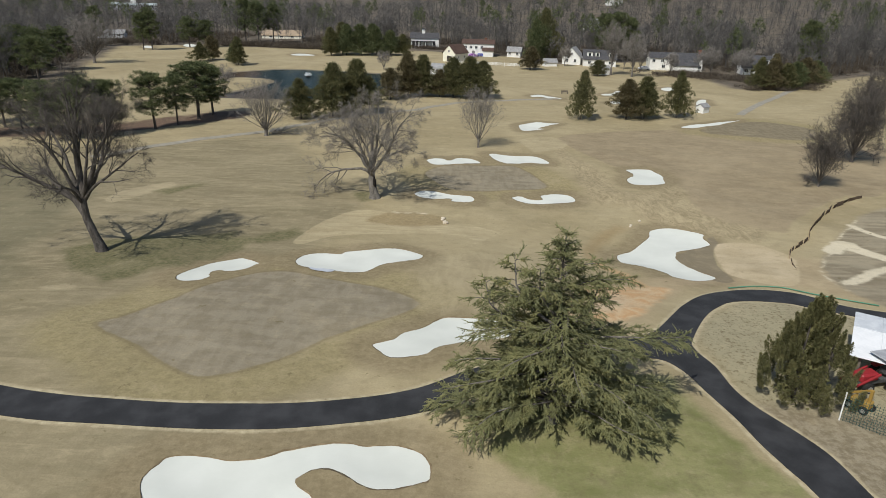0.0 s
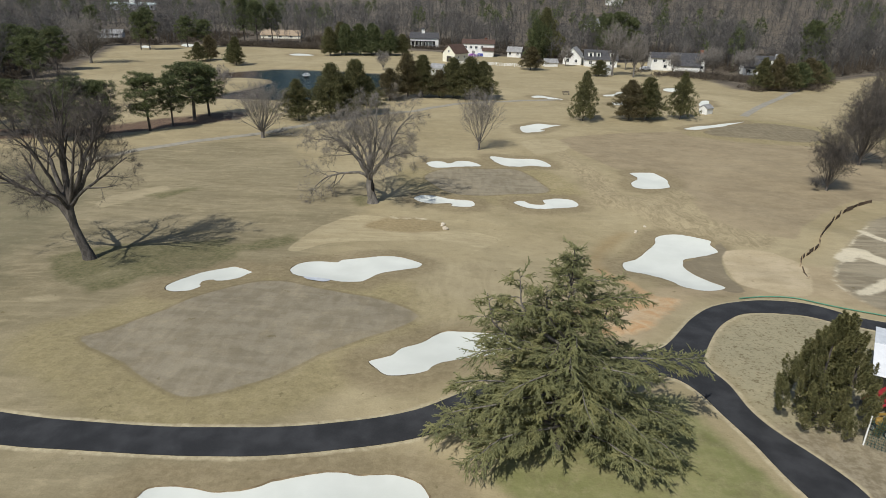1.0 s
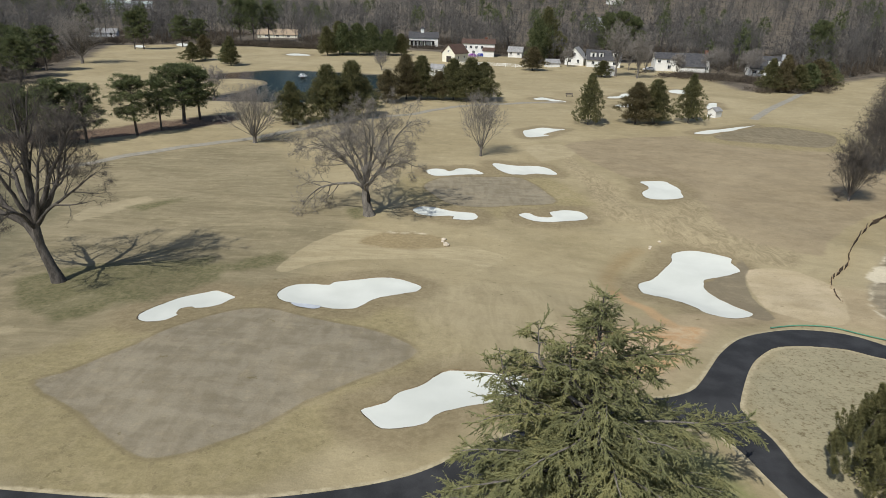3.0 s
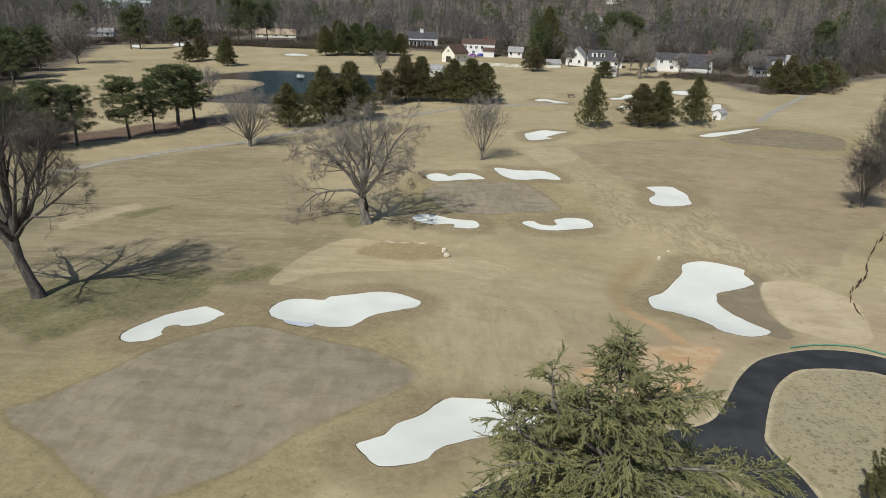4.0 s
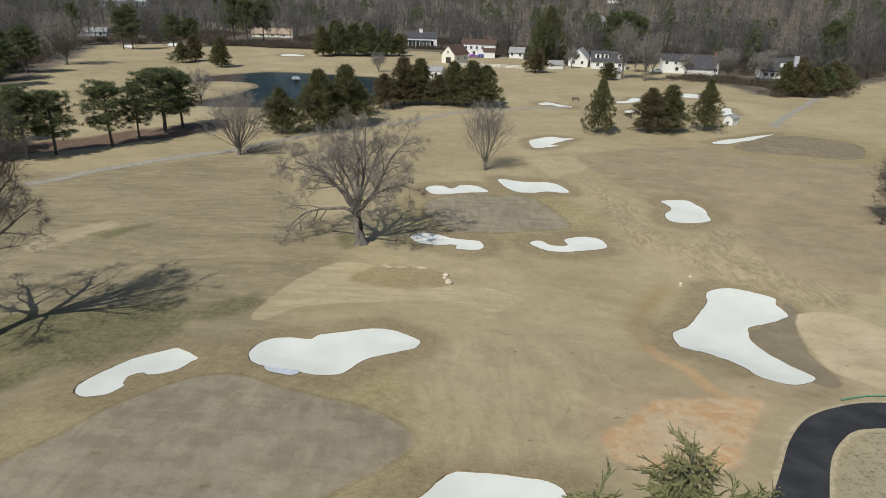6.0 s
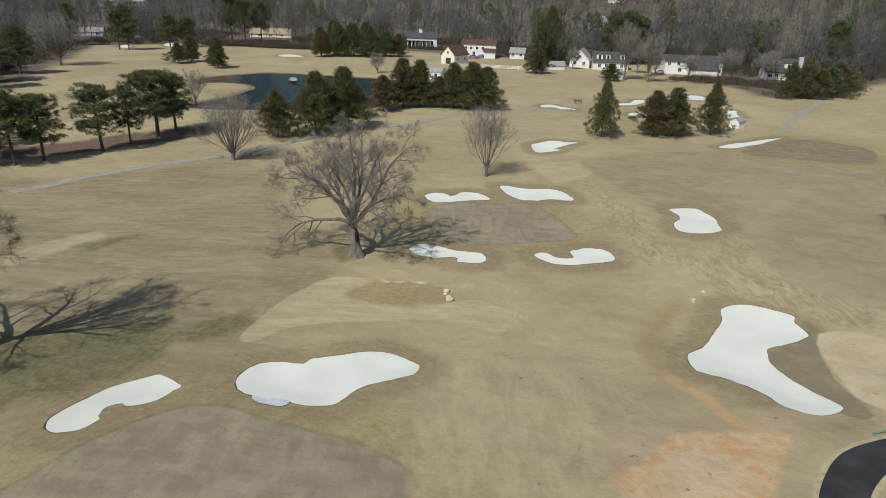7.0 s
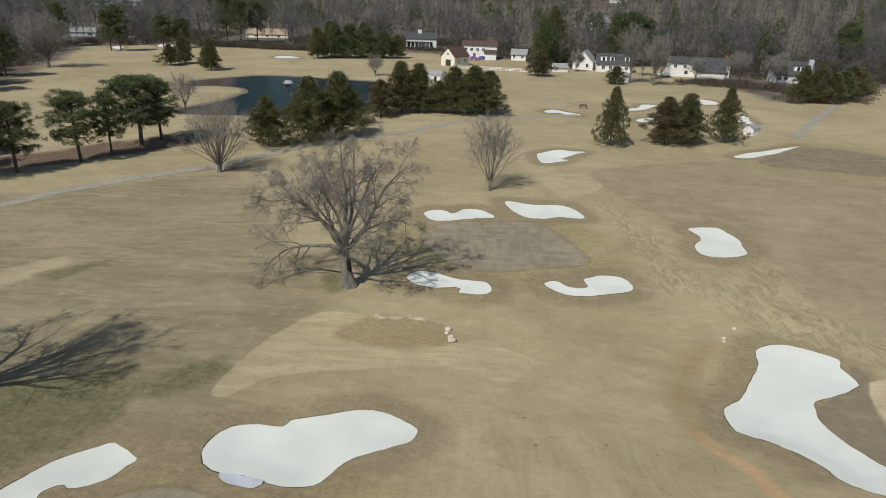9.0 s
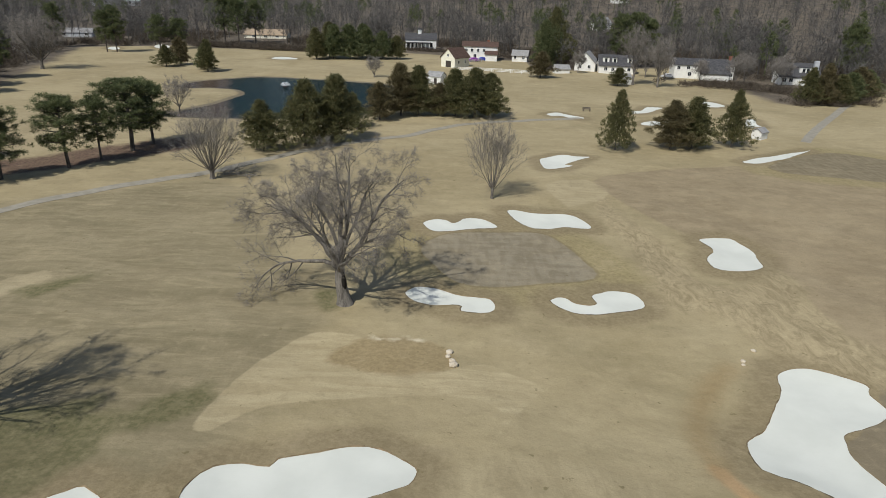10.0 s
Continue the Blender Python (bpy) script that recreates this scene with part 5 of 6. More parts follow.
def far_bare(seed):
    """A light bare tree of the woods, fifteen metres tall."""
    rng = np.random.default_rng(seed)
    h = 15.0
    pts = np.column_stack((np.cumsum(rng.normal(size=5) * 0.2), np.cumsum(rng.normal(size=5) * 0.2), np.linspace(-0.5, h * 0.86, 5)))
    wood = [tube(pts, [0.17, 0.14, 0.10, 0.06, 0.02], 4)]
    ends = []
    for i in range(14):
        p, _ = along(pts, rng.uniform(0.22, 0.97))
        az, el = rng.uniform(0, 6.283), rng.uniform(0.35, 1.1)
        L = rng.uniform(2.5, 5.5)
        d = np.array([math.sin(az) * math.cos(el), math.cos(az) * math.cos(el), math.sin(el)])
        line = bent(p, d, L, rng, 2, 0.12, 0.08)
        wood.append(tube(line, [0.07, 0.045, 0.015], 3))
        for _ in range(8):
            q, t = along(line, rng.uniform(0.2, 1.0))
            e = q + unit(t + rng.normal(size=3) * 0.6 + [0, 0, 0.2]) * rng.uniform(0.8, 2.0)
            ends.append((q, e))
    a, c = np.array([e[0] for e in ends]), np.array([e[1] for e in ends])
    wood.append(spikes(a, c, 0.035))
    idx = rng.integers(0, len(a), 430)
    base = a[idx] + (c - a)[idx] * rng.random((430, 1))
    w = unit((c - a)[idx] + rng.normal(size=(430, 3)) * 1.2)
    haze = blades(base, w, rng.uniform(0.5, 1.2, 430), rng.uniform(0.05, 0.10, 430), rng)
    return merged(wood + [haze])


def hazy_tree(seed):
    """A bare tree of the deep woods, fifteen metres tall: a stem, rising limbs and a rounded haze of twigs."""
    rng = np.random.default_rng(seed)
    wide, top = rng.uniform(3.4, 5.0), rng.uniform(13.0, 16.0)
    pieces = [tube(np.array([(0, 0, -0.5), (0.15, 0, 5.0), (0, 0.1, top * 0.85)]), [0.20, 0.14, 0.03], 3)]
    az = np.arange(9) * 2.4 + rng.uniform(-0.4, 0.4, 9)
    foot = np.column_stack((np.zeros(9), np.zeros(9), rng.uniform(3.5, 8.0, 9)))
    reach_out = rng.uniform(0.5, 0.95, 9) * wide
    ends = np.column_stack((np.sin(az) * reach_out, np.cos(az) * reach_out, foot[:, 2] + rng.uniform(2.5, 6.0, 9)))
    pieces.append(spikes(foot, ends, 0.07))
    n = 150
    w = unit(rng.normal(size=(n, 3)))
    at = w * rng.random((n, 1)) ** 0.45 * [wide, wide, top * 0.36] + [0, 0, top * 0.62]
    pieces.append(blades(at, unit(w * [0.7, 0.7, 0.3] + rng.normal(size=(n, 3)) * 0.45 + [0, 0, 0.45]), rng.uniform(0.9, 2.2, n), rng.uniform(0.07, 0.20, n), rng))
    return merged(pieces)


HOUSE_SPOTS = [(95, 466, 14), (142, 620, 15), (-181, 356, 16), (27, 299, 8), (0.1, 271.3, 12), (10.5, 303, 15), (-13.7, 342, 16), (26, 296, 11), (49.4, 272, 10), (58, 266, 12), (85, 258, 18), (109, 247, 13), (-98, 385, 22), (18, 285, 12)]


def scatter_woods(name, shapes, wanted, seed, mat, label, category, size, test):
    rng = np.random.default_rng(seed)
    vs, fs, n, made = [], [], 0, 0
    while made < wanted:
        x, y = rng.uniform(-520, 560), 160 + 640 * rng.random() ** 1.45
        m = float(forest_mask(np.array(x), np.array(y)))
        if m < 0 or not test(x, y, m, rng):
            continue
        if abs(x) > 0.82 * y + 60 or any(abs(x - hx) < hr * 0.8 and -45 < y - hy < hr * 0.55 for hx, hy, hr in HOUSE_SPOTS):
            continue
        v, f = shapes[rng.integers(len(shapes))]
        k, a = rng.uniform(*size), rng.uniform(0, 6.283)
        w = v * [k, k, k * rng.uniform(0.9, 1.15)]
        rot = np.array([[math.cos(a), -math.sin(a), 0], [math.sin(a), math.cos(a), 0], [0, 0, 1]])
        vs.append(w @ rot.T + [x, y, land(x, y)])
        fs.append(f + n)
        n += len(v)
        made += 1
    return tagged(new(name, build_mesh(name, np.concatenate(vs), np.concatenate(fs), mat)), label, category, kind="stuff")


scatter_woods("woods", [far_bare(500 + i) for i in range(6)], 520, 71, wood_haze, "grey-brown bare winter woods along the course", "woods", (0.6, 1.2), lambda x, y, m, r: m < 36)
scatter_woods("woods", [hazy_tree(700 + i) for i in range(8)], 3700, 72, wood_haze, "grey hazy winter woods on rising land", "woods", (0.6, 1.15), lambda x, y, m, r: m > 14)


def brush_clump(seed):
    rng = np.random.default_rng(seed)
    n = 70
    w = unit(np.abs(rng.normal(size=(n, 3))) * np.where(rng.random((n, 3)) < 0.5, -1, 1) * [1, 1, 1])
    w[:, 2] = np.abs(w[:, 2])
    return blades(rng.normal(size=(n, 3)) * [0.8, 0.8, 0.2] + [0, 0, 0.5], w, rng.uniform(0.8, 2.2, n), rng.uniform(0.05, 0.16, n), rng)


scatter_woods("undergrowth", [brush_clump(530 + i) for i in range(4)], 2600, 73, brush_brown, "dry brown undergrowth along the wood edge", "undergrowth", (0.8, 1.8), lambda x, y, m, r: m < 70)


def light_evergreen(seed, pine):
    rng = np.random.default_rng(seed)
    pieces = [tube(np.array([(0, 0, -0.5), (0.1, 0, 7), (0, 0, 14)]), [0.25, 0.18, 0.04], 4)]
    for _ in range(42):
        u = rng.random()
        z = (7 + 8 * u) if pine else (1.5 + 12.5 * u)
        R = 3.0 * math.sin(3.1 * min(0.98, u * 0.8 + 0.2)) if pine else 3.2 * (1 - u) ** 0.7 + 0.2
        az = rng.uniform(0, 6.283)
        c = np.array([math.sin(az) * R * 0.8, math.cos(az) * R * 0.8, z])
        n = 14
        w = unit(rng.normal(size=(n, 3)) + [math.sin(az), math.cos(az), 0.5])
        pieces.append(blades(c + rng.normal(size=(n, 3)) * 0.4, w, rng.uniform(0.7, 1.4, n), rng.uniform(0.2, 0.4, n), rng))
    return merged(pieces)


scatter_woods("wood_evergreens", [light_evergreen(560 + i, i < 3) for i in range(5)], 300, 79, pine_green, "scattered dark pines among bare woods", "woods", (0.75, 1.2),
              lambda x, y, m, r: noise.noise(Vector((x * 0.011, y * 0.011, 3.0))) > 0.05 or r.random() < 0.12)


def hedge(points, wide, count, seed, size, label):
    """A dense run of dry brush along a line."""
    rng = np.random.default_rng(seed)
    line = spots(points)
    shapes = [brush_clump(seed + i) for i in range(4)]
    out = []
    for _ in range(count):
        p, _t = along(line, rng.random())
        p = p + rng.normal(size=2) * wide / 2
        v, f = shapes[rng.integers(4)]
        a, k = rng.uniform(0, 6.283), rng.uniform(*size)
        rot = np.array([[math.cos(a), -math.sin(a), 0], [math.sin(a), math.cos(a), 0], [0, 0, 1]])
        out.append((v * k @ rot.T + [p[0], p[1], land(*p) - 0.1], f))
    v, f = merged(out)
    return tagged(new("brush", build_mesh("brush", v, f, brush_brown)), label, "brush", kind="stuff")


hedge("-112,326 -95,324 -75,318 -55,312", 4.0, 260, 610, (0.8, 1.5), "dry brown hedge of brush along the far fairway")
hedge("74,238 84,236 96,228 104,222", 6.0, 170, 620, (0.6, 1.3), "dry brush and shrubs below the long house")
hedge("92,203 104,206 116,219 126,232", 5.0, 170, 630, (0.6, 1.2), "dry brush under the evergreen group")
hedge("-22,337 -14,334 -4,330", 4.0, 60, 640, (0.7, 1.2), "dry brush beside the columned house")


# ---- buildings ----
def paint(name, c, rough=0.7):
    d = tuple(v * 0.86 for v in c)
    return plain(name, d, c, 0.8, rough, grain=0.4)


white_siding = paint("white_siding", (0.80, 0.80, 0.77))
cream_siding = paint("cream_siding", (0.82, 0.80, 0.68))
grey_siding = paint("grey_siding", (0.50, 0.52, 0.55))
brown_roof = plain("brown_shingle", (0.072, 0.046, 0.037), (0.122, 0.078, 0.063), 1.5, 0.9)
dark_roof = plain("dark_shingle", (0.045, 0.045, 0.05), (0.10, 0.10, 0.105), 1.5, 0.9)
grey_roof = plain("grey_shingle", (0.22, 0.22, 0.22), (0.34, 0.34, 0.34), 1.5, 0.9)
tan_roof = plain("tan_shingle", (0.30, 0.23, 0.16), (0.40, 0.32, 0.23), 1.5, 0.9)
teal_roof = plain("pale_metal_roof", (0.42, 0.50, 0.50), (0.58, 0.65, 0.66), 0.5, 0.5)
brick_red = plain("red_brick", (0.22, 0.09, 0.06), (0.34, 0.15, 0.10), 3.0, 0.9)
trim_white = paint("white_trim", (0.84, 0.84, 0.82))
pane_dark, nt, b = material("window_glass", 0.08)
b.inputs["Base Color"].default_value = (0.02, 0.025, 0.03, 1)
door_dark = paint("dark_door", (0.06, 0.05, 0.045))


def gable(w, d, h, top):
    """Body of a house: walls and two gables, ridge along x, front at -d/2."""
    bm = bmesh.new()
    x, y = w / 2, d / 2
    lo = [bm.verts.new(p) for p in ((-x, -y, -0.6), (x, -y, -0.6), (x, y, -0.6), (-x, y, -0.6))]
    hi = [bm.verts.new(p) for p in ((-x, -y, h), (x, -y, h), (x, y, h), (-x, y, h))]
    rl, rr = bm.verts.new((-x, 0, top)), bm.verts.new((x, 0, top))
    for q in ((lo[0], lo[1], hi[1], hi[0]), (lo[2], lo[3], hi[3], hi[2]), (lo[1], lo[2], hi[2], rr, hi[1]), (lo[3], lo[0], hi[0], rl, hi[3]), (hi[0], hi[1], rr, rl), (hi[2], hi[3], rl, rr)):
        bm.faces.new(q)
    return bm


def gable_roof(w, d, h, top, over=0.4, thick=0.18):
    bm = bmesh.new()
    x, y = w / 2 + over, d / 2
    slope = (top - h) / y
    ye, ze = y + over, h - slope * over
    for s in (-1, 1):
        a = [bm.verts.new(p) for p in ((-x, s * ye, ze + 0.03), (x, s * ye, ze + 0.03), (x, 0, top + 0.03), (-x, 0, top + 0.03))]
        c = [bm.verts.new(p) for p in ((-x, s * ye, ze + thick), (x, s * ye, ze + thick), (x, 0, top + thick), (-x, 0, top + thick))]
        for q in ((a[3], a[2], a[1], a[0]), c, (a[0], a[1], c[1], c[0]), (a[1], a[2], c[2], c[1]), (a[3], a[0], c[0], c[3])):
            bm.faces.new(q)
    bmesh.ops.recalc_face_normals(bm, faces=bm.faces)
    return bm


def window_part(parent, x, y, z, w, h, face="front"):
    """A casing, a glass pane and a sill, on a front or a gable side."""
    m = {"front": Matrix.Translation((x, y, z)), "left": Matrix.Translation((x, y, z)) @ Matrix.Rotation(radians(-90), 4, 'Z'), "right": Matrix.Translation((x, y, z)) @ Matrix.Rotation(radians(90), 4, 'Z')}[face]
    bm = bmesh.new()
    t = 0.1
    for b4 in ((-w / 2 - t, 0, w / 2 + t, t), (-w / 2 - t, h - t, w / 2 + t, h), (-w / 2 - t, t, -w / 2, h - t), (w / 2, t, w / 2 + t, h - t), (-0.03, t, 0.03, h - t)):
        box_bm(bm, b4[0], -0.10, b4[1], b4[2], 0.02, b4[3], m=m)
    win = part("window", bm, trim_white, parent)
    part("pane", block(-w / 2, -0.05, t, w / 2, 0.0, h - t, m=m), pane_dark, win, "dark glass pane")
    part("sill", block(-w / 2 - 0.15, -0.18, -0.06, w / 2 + 0.15, 0.0, 0.0, m=m), trim_white, win)
    return win


def house(label, place, turn, w, d, h, top, wall, roof, front=(), left=(), right=(), door=None, chimney=None, name="house", category="house", over=0.4):
    ob = thing(name, label, category, (place[0], place[1], land(*place)), turn)
    part("wall", gable(w, d, h, top), wall, ob)
    rf = part("roof", gable_roof(w, d, h, top, over), roof, ob)
    for x, z, ww, hh in front:
        window_part(ob, x, -d / 2, z, ww, hh)
    for y, z, ww, hh in left:
        window_part(ob, -w / 2, y, z, ww, hh, "left")
    for y, z, ww, hh in right:
        window_part(ob, w / 2, y, z, ww, hh, "right")
    if door:
        x, dw, dh, side = door
        if side == "front":
            part("door", block(x - dw / 2, -d / 2 - 0.06, 0, x + dw / 2, -d / 2 + 0.02, dh, 0.02), door_dark, ob)
        else:
            part("door", block(-w / 2 - 0.06, x - dw / 2, 0, -w / 2 + 0.02, x + dw / 2, dh, 0.02), door_dark, ob)
    if chimney:
        x, y, z = chimney
        bm = block(x - 0.45, y - 0.4, h - 0.5, x + 0.45, y + 0.4, z)
        box_bm(bm, x - 0.55, y - 0.5, z - 0.002, x + 0.55, y + 0.5, z + 0.2)
        part("chimney", bm, brick_red, rf)
    return ob


house("cream gabled outbuilding with a brown shingle roof", (1.2, 272.5), 52, 8.5, 6.2, 3.4, 6.4, cream_siding, brown_roof, right=(), left=((0, 3.6, 0.7, 1.0),), front=((-2, 1.2, 0.8, 1.1), (2, 1.2, 0.8, 1.1)), door=(-0.2, 2.4, 2.2, "left"))
main = house("white two-storey house with a brown-red roof", (11.5, 304), -4, 14.0, 8, 5.2, 6.7, white_siding, brown_roof,
             front=((-5.5, 3.0, 1.0, 1.3), (-3.2, 3.0, 1.0, 1.3), (-0.8, 3.0, 1.0, 1.3), (1.6, 3.0, 1.0, 1.3), (-5.0, 0.8, 1.0, 1.5), (-2.0, 0.8, 1.0, 1.5)), right=((0, 3.0, 0.9, 1.3),), chimney=(3.2, 0.5, 7.3))
part("wing", gable(4.6, 4.5, 2.6, 2.7), white_siding, main, "low white wing").location = (4.6, -5.6, 0)
part("wing_roof", gable_roof(4.6, 4.5, 2.6, 3.6), brown_roof, main).location = (4.6, -5.6, 0)
vict = house("white house with a columned porch and dark roof", (-14.5, 342), 3, 14, 9, 4.6, 7.0, white_siding, dark_roof,
             front=tuple((x, 1.0, 1.2, 2.3) for x in (-5.6, -3.6, -1.6, 0.4)) + ((4.6, 1.2, 1.4, 2.2),), right=((0, 2.0, 1.0, 1.6),))
for k in range(7):
    part("porch_column", drum(0.16, 3.4, place=(-6.6 + k * 1.75, -6.6, 1.4), n=10), trim_white, vict)
part("porch_roof", block(-7.2, -7.0, 3.1, 4.6, -4.5, 3.4, 0.05), dark_roof, vict)
cup = part("cupola", block(-1.4, -0.9, 6.4, 0.2, 0.7, 8.6, 0.05), trim_white, vict)
part("cupola_roof", drum(1.5, 1.0, place=(-0.6, -0.1, 9.1), n=4, r2=0.1), dark_roof, cup)
house("small white house with a grey roof behind a fence", (27.5, 299), -14, 6.0, 5, 2.4, 4.2, white_siding, grey_roof, front=((-1.8, 1.0, 0.9, 1.3), (1.6, 1.0, 0.9, 1.3)), left=((0, 1.1, 0.9, 1.2),))
house("small white gabled house beneath bare trees", (49.0, 273), 70, 8, 7.2, 3.0, 6.6, white_siding, grey_roof, left=((-1.6, 1.0, 0.9, 1.3), (1.6, 1.0, 0.9, 1.3), (0, 3.6, 0.8, 1.2)))
cape = house("white cottage with a dark roof and dormers", (58.5, 268), -6, 12.5, 8, 2.8, 6.0, white_siding, dark_roof, front=((-4, 0.9, 1.0, 1.3), (-1.5, 0.9, 1.0, 1.3), (4, 0.9, 1.0, 1.3)), door=(1.4, 1.0, 2.1, "front"))
long_house = house("long white house with a dark shingle roof", (85.5, 259), -6, 19.5, 8.0, 4.6, 6.3, white_siding, dark_roof,
                   front=((-8.4, 3.0, 1.0, 1.2), (-5.2, 3.0, 1.0, 1.2), (-4.6, 0.9, 1.1, 1.4), (-1.2, 3.0, 1.0, 1.2), (5.0, 2.9, 1.2, 1.3), (7.2, 2.9, 1.2, 1.3), (8.8, 1.0, 1.0, 1.4)), left=((1.5, 3.0, 0.9, 1.2),), chimney=(8.9, -0.2, 7.4))
part("wing", gable(9, 5, 2.6, 2.7), white_siding, long_house, "low white wing").location = (2.4, -6.6, 0)
part("wing_roof", gable_roof(9, 5, 2.6, 4.6), dark_roof, long_house).location = (2.4, -6.6, 0)
dorm = house("white house with a dark roof, dormer and chimney", (113.0, 249), -10, 12, 8, 2.8, 6.6, white_siding, dark_roof, front=((-4.4, 0.9, 1.1, 1.3), (-2.4, 0.9, 1.1, 1.3), (2.6, 0.3, 1.2, 2.1), (4.4, 0.3, 1.2, 2.1)))
part("chimney", block(4.2, -2.6, 2.5, 5.6, -1.4, 7.6, 0.05), grey_siding, dorm, "pale grey chimney")


def dormer(parent, x, y, z, w):
    dm = part("dormer", block(x - w / 2, y, z, x + w / 2, y + 3.2, z + 1.9), white_siding, parent)
    part("dormer_roof", block(x - w / 2 - 0.15, y - 0.2, z + 1.9, x + w / 2 + 0.15, y + 3.4, z + 2.05), dark_roof, dm)
    n = max(1, int(w / 1.3))
    for k in range(n):
        cx = x + (k - (n - 1) / 2) * 1.2
        part("pane", block(cx - 0.4, y - 0.05, z + 0.4, cx + 0.4, y + 0.01, z + 1.6), pane_dark, dm)


dormer(dorm, 1.8, -3.0, 3.6, 3.8)
dormer(cape, -4.0, -3.0, 3.4, 2.2)
dormer(cape, -1.0, -3.0, 3.4, 1.6)
dormer(cape, 4.2, -3.0, 3.4, 1.6)
house("low house with a tan roof behind a hedge", (-98, 388), 3, 22, 11, 1.7, 4.2, cream_siding, tan_roof, front=((-6, 0.5, 1.6, 1.0), (0, 0.5, 1.6, 1.0), (6, 0.5, 1.6, 1.0)))
hall = house("long pale building with a cupola beyond the woods", (-330, 700), 22, 44, 14, 5.0, 7.0, grey_siding, teal_roof, front=tuple((x, 2.0, 2.0, 2.6) for x in (-18, -13, -8, 8, 13, 18)), name="large_building", category="building")
tower = part("cupola", block(-2.5, -2.5, 6.0, 2.5, 2.5, 11.0, 0.1), trim_white, hall)
part("dome", drum(2.6, 3.6, place=(0, 0, 12.8), n=12, r2=0.5), teal_roof, tower)
house("small grey-white house among the far trees", (-181, 356), 14, 13, 7, 2.4, 4.2, grey_siding, grey_roof, front=((-6, 0.9, 1.4, 1.3), (4, 0.9, 1.4, 1.3)))

house("white gabled house among far bare trees", (95, 466), 40, 11, 8, 4.4, 7.6, white_siding, grey_roof, front=((-3, 1.0, 1.2, 1.5), (0, 1.0, 1.2, 1.5), (3, 1.0, 1.2, 1.5)), left=((0, 3.0, 1.0, 1.4),))
house("white house high on the wooded slope", (142, 620), 10, 13, 8, 4.6, 7.4, white_siding, grey_roof, front=((-4, 1.0, 1.4, 1.6), (0, 1.0, 1.4, 1.6), (4, 1.0, 1.4, 1.6)))
house("small white garden shed with a grey roof on turf", (59.6, 154.6), 38, 2.4, 2.0, 1.3, 2.0, white_siding, grey_roof, name="shed", category="shed", over=0.15)
house("white pump shed with a grey roof beside the pond", (-4.4, 221.5), -28, 4.6, 3.4, 2.3, 3.5, white_siding, grey_roof, door=(0.6, 0.9, 1.9, "front"), name="shed", category="shed", over=0.2)
house("low grey-roofed garden shed under evergreens", (38.0, 261.0), 10, 5.0, 3.4, 1.5, 2.7, white_siding, grey_roof, name="shed", category="shed", over=0.3)
house("little white shed beside a dark bush", (53.9, 235.0), 30, 2.8, 2.6, 2.0, 3.1, white_siding, grey_roof, name="shed", category="shed", over=0.15)


# ---- fences, cars, pond fountain ----
def picket_fence(points, label):
    line = rounded(spots(points), 2.4, False)
    mid = line.mean(0)
    ob = thing("white_fence", label, "fence", (mid[0], mid[1], land(*mid)))
    for p, q in zip(line[:-1], line[1:]):
        a = math.atan2(q[1] - p[1], q[0] - p[0])
        m = Matrix.Translation((p[0] - mid[0], p[1] - mid[1], 0)) @ Matrix.Rotation(a, 4, 'Z')
        part("post", block(-0.07, -0.07, -0.3, 0.07, 0.07, 1.35, 0.015, m), trim_white, ob)
        n = float(np.hypot(*(q - p)))
        for z in (0.35, 0.75, 1.12):
            part("rail", block(0.075, -0.03, z, n - 0.075, 0.03, z + 0.13, m=m), trim_white, ob)


picket_fence("0.1,258.3 6.5,257.8 13.6,256.8 20,255.2 26.5,253.4", "white three-rail fence along the turf edge")
picket_fence("5.5,284.5 9,289.5 14.2,298", "white rail fence beside the parked cars")


def wheel(parent, x, y, r, w):
    t = part("wheel", drum(r, w, 'Y', (x, y, r), 20, bev=0.04), tyre_black, parent, "black rubber tyre")
    part("rim", drum(r * 0.55, w + 0.02, 'Y', (x, y, r), 14), rim_metal, t)
    return t


tyre_black = plain("tyre_rubber", (0.015, 0.015, 0.015), (0.035, 0.033, 0.03), 6, 0.9)
rim_metal = plain("rim_metal", (0.35, 0.35, 0.35), (0.55, 0.55, 0.55), 6, 0.4, 0.7)


def car(label, place, turn, colour):
    ob = thing("car", label, "car", (place[0], place[1], land(*place)), turn)
    bm = bmesh.new()
    prof = [(-2.15, 0.35), (-2.2, 0.75), (-1.95, 0.95), (-1.25, 1.0), (-0.75, 1.45), (0.75, 1.48), (1.45, 1.05), (2.1, 0.95), (2.2, 0.6), (2.15, 0.35)]
    sides = [[bm.verts.new((x, s * (0.86 if z < 1.1 else 0.70), z)) for x, z in prof] for s in (-1, 1)]
    bm.faces.new(sides[0])
    bm.faces.new(sides[1][::-1])
    for i in range(len(prof)):
        j = (i + 1) % len(prof)
        bm.faces.new((sides[0][j], sides[0][i], sides[1][i], sides[1][j]))
    bmesh.ops.recalc_face_normals(bm, faces=bm.faces)
    part("body", bm, colour, ob)
    part("side_window", block(-0.7, -0.80, 1.02, 0.9, -0.74, 1.36), pane_dark, ob)
    for x in (-1.35, 1.35):
        for y in (-0.8, 0.8):
            wheel(ob, x, y, 0.33, 0.2)
    return ob


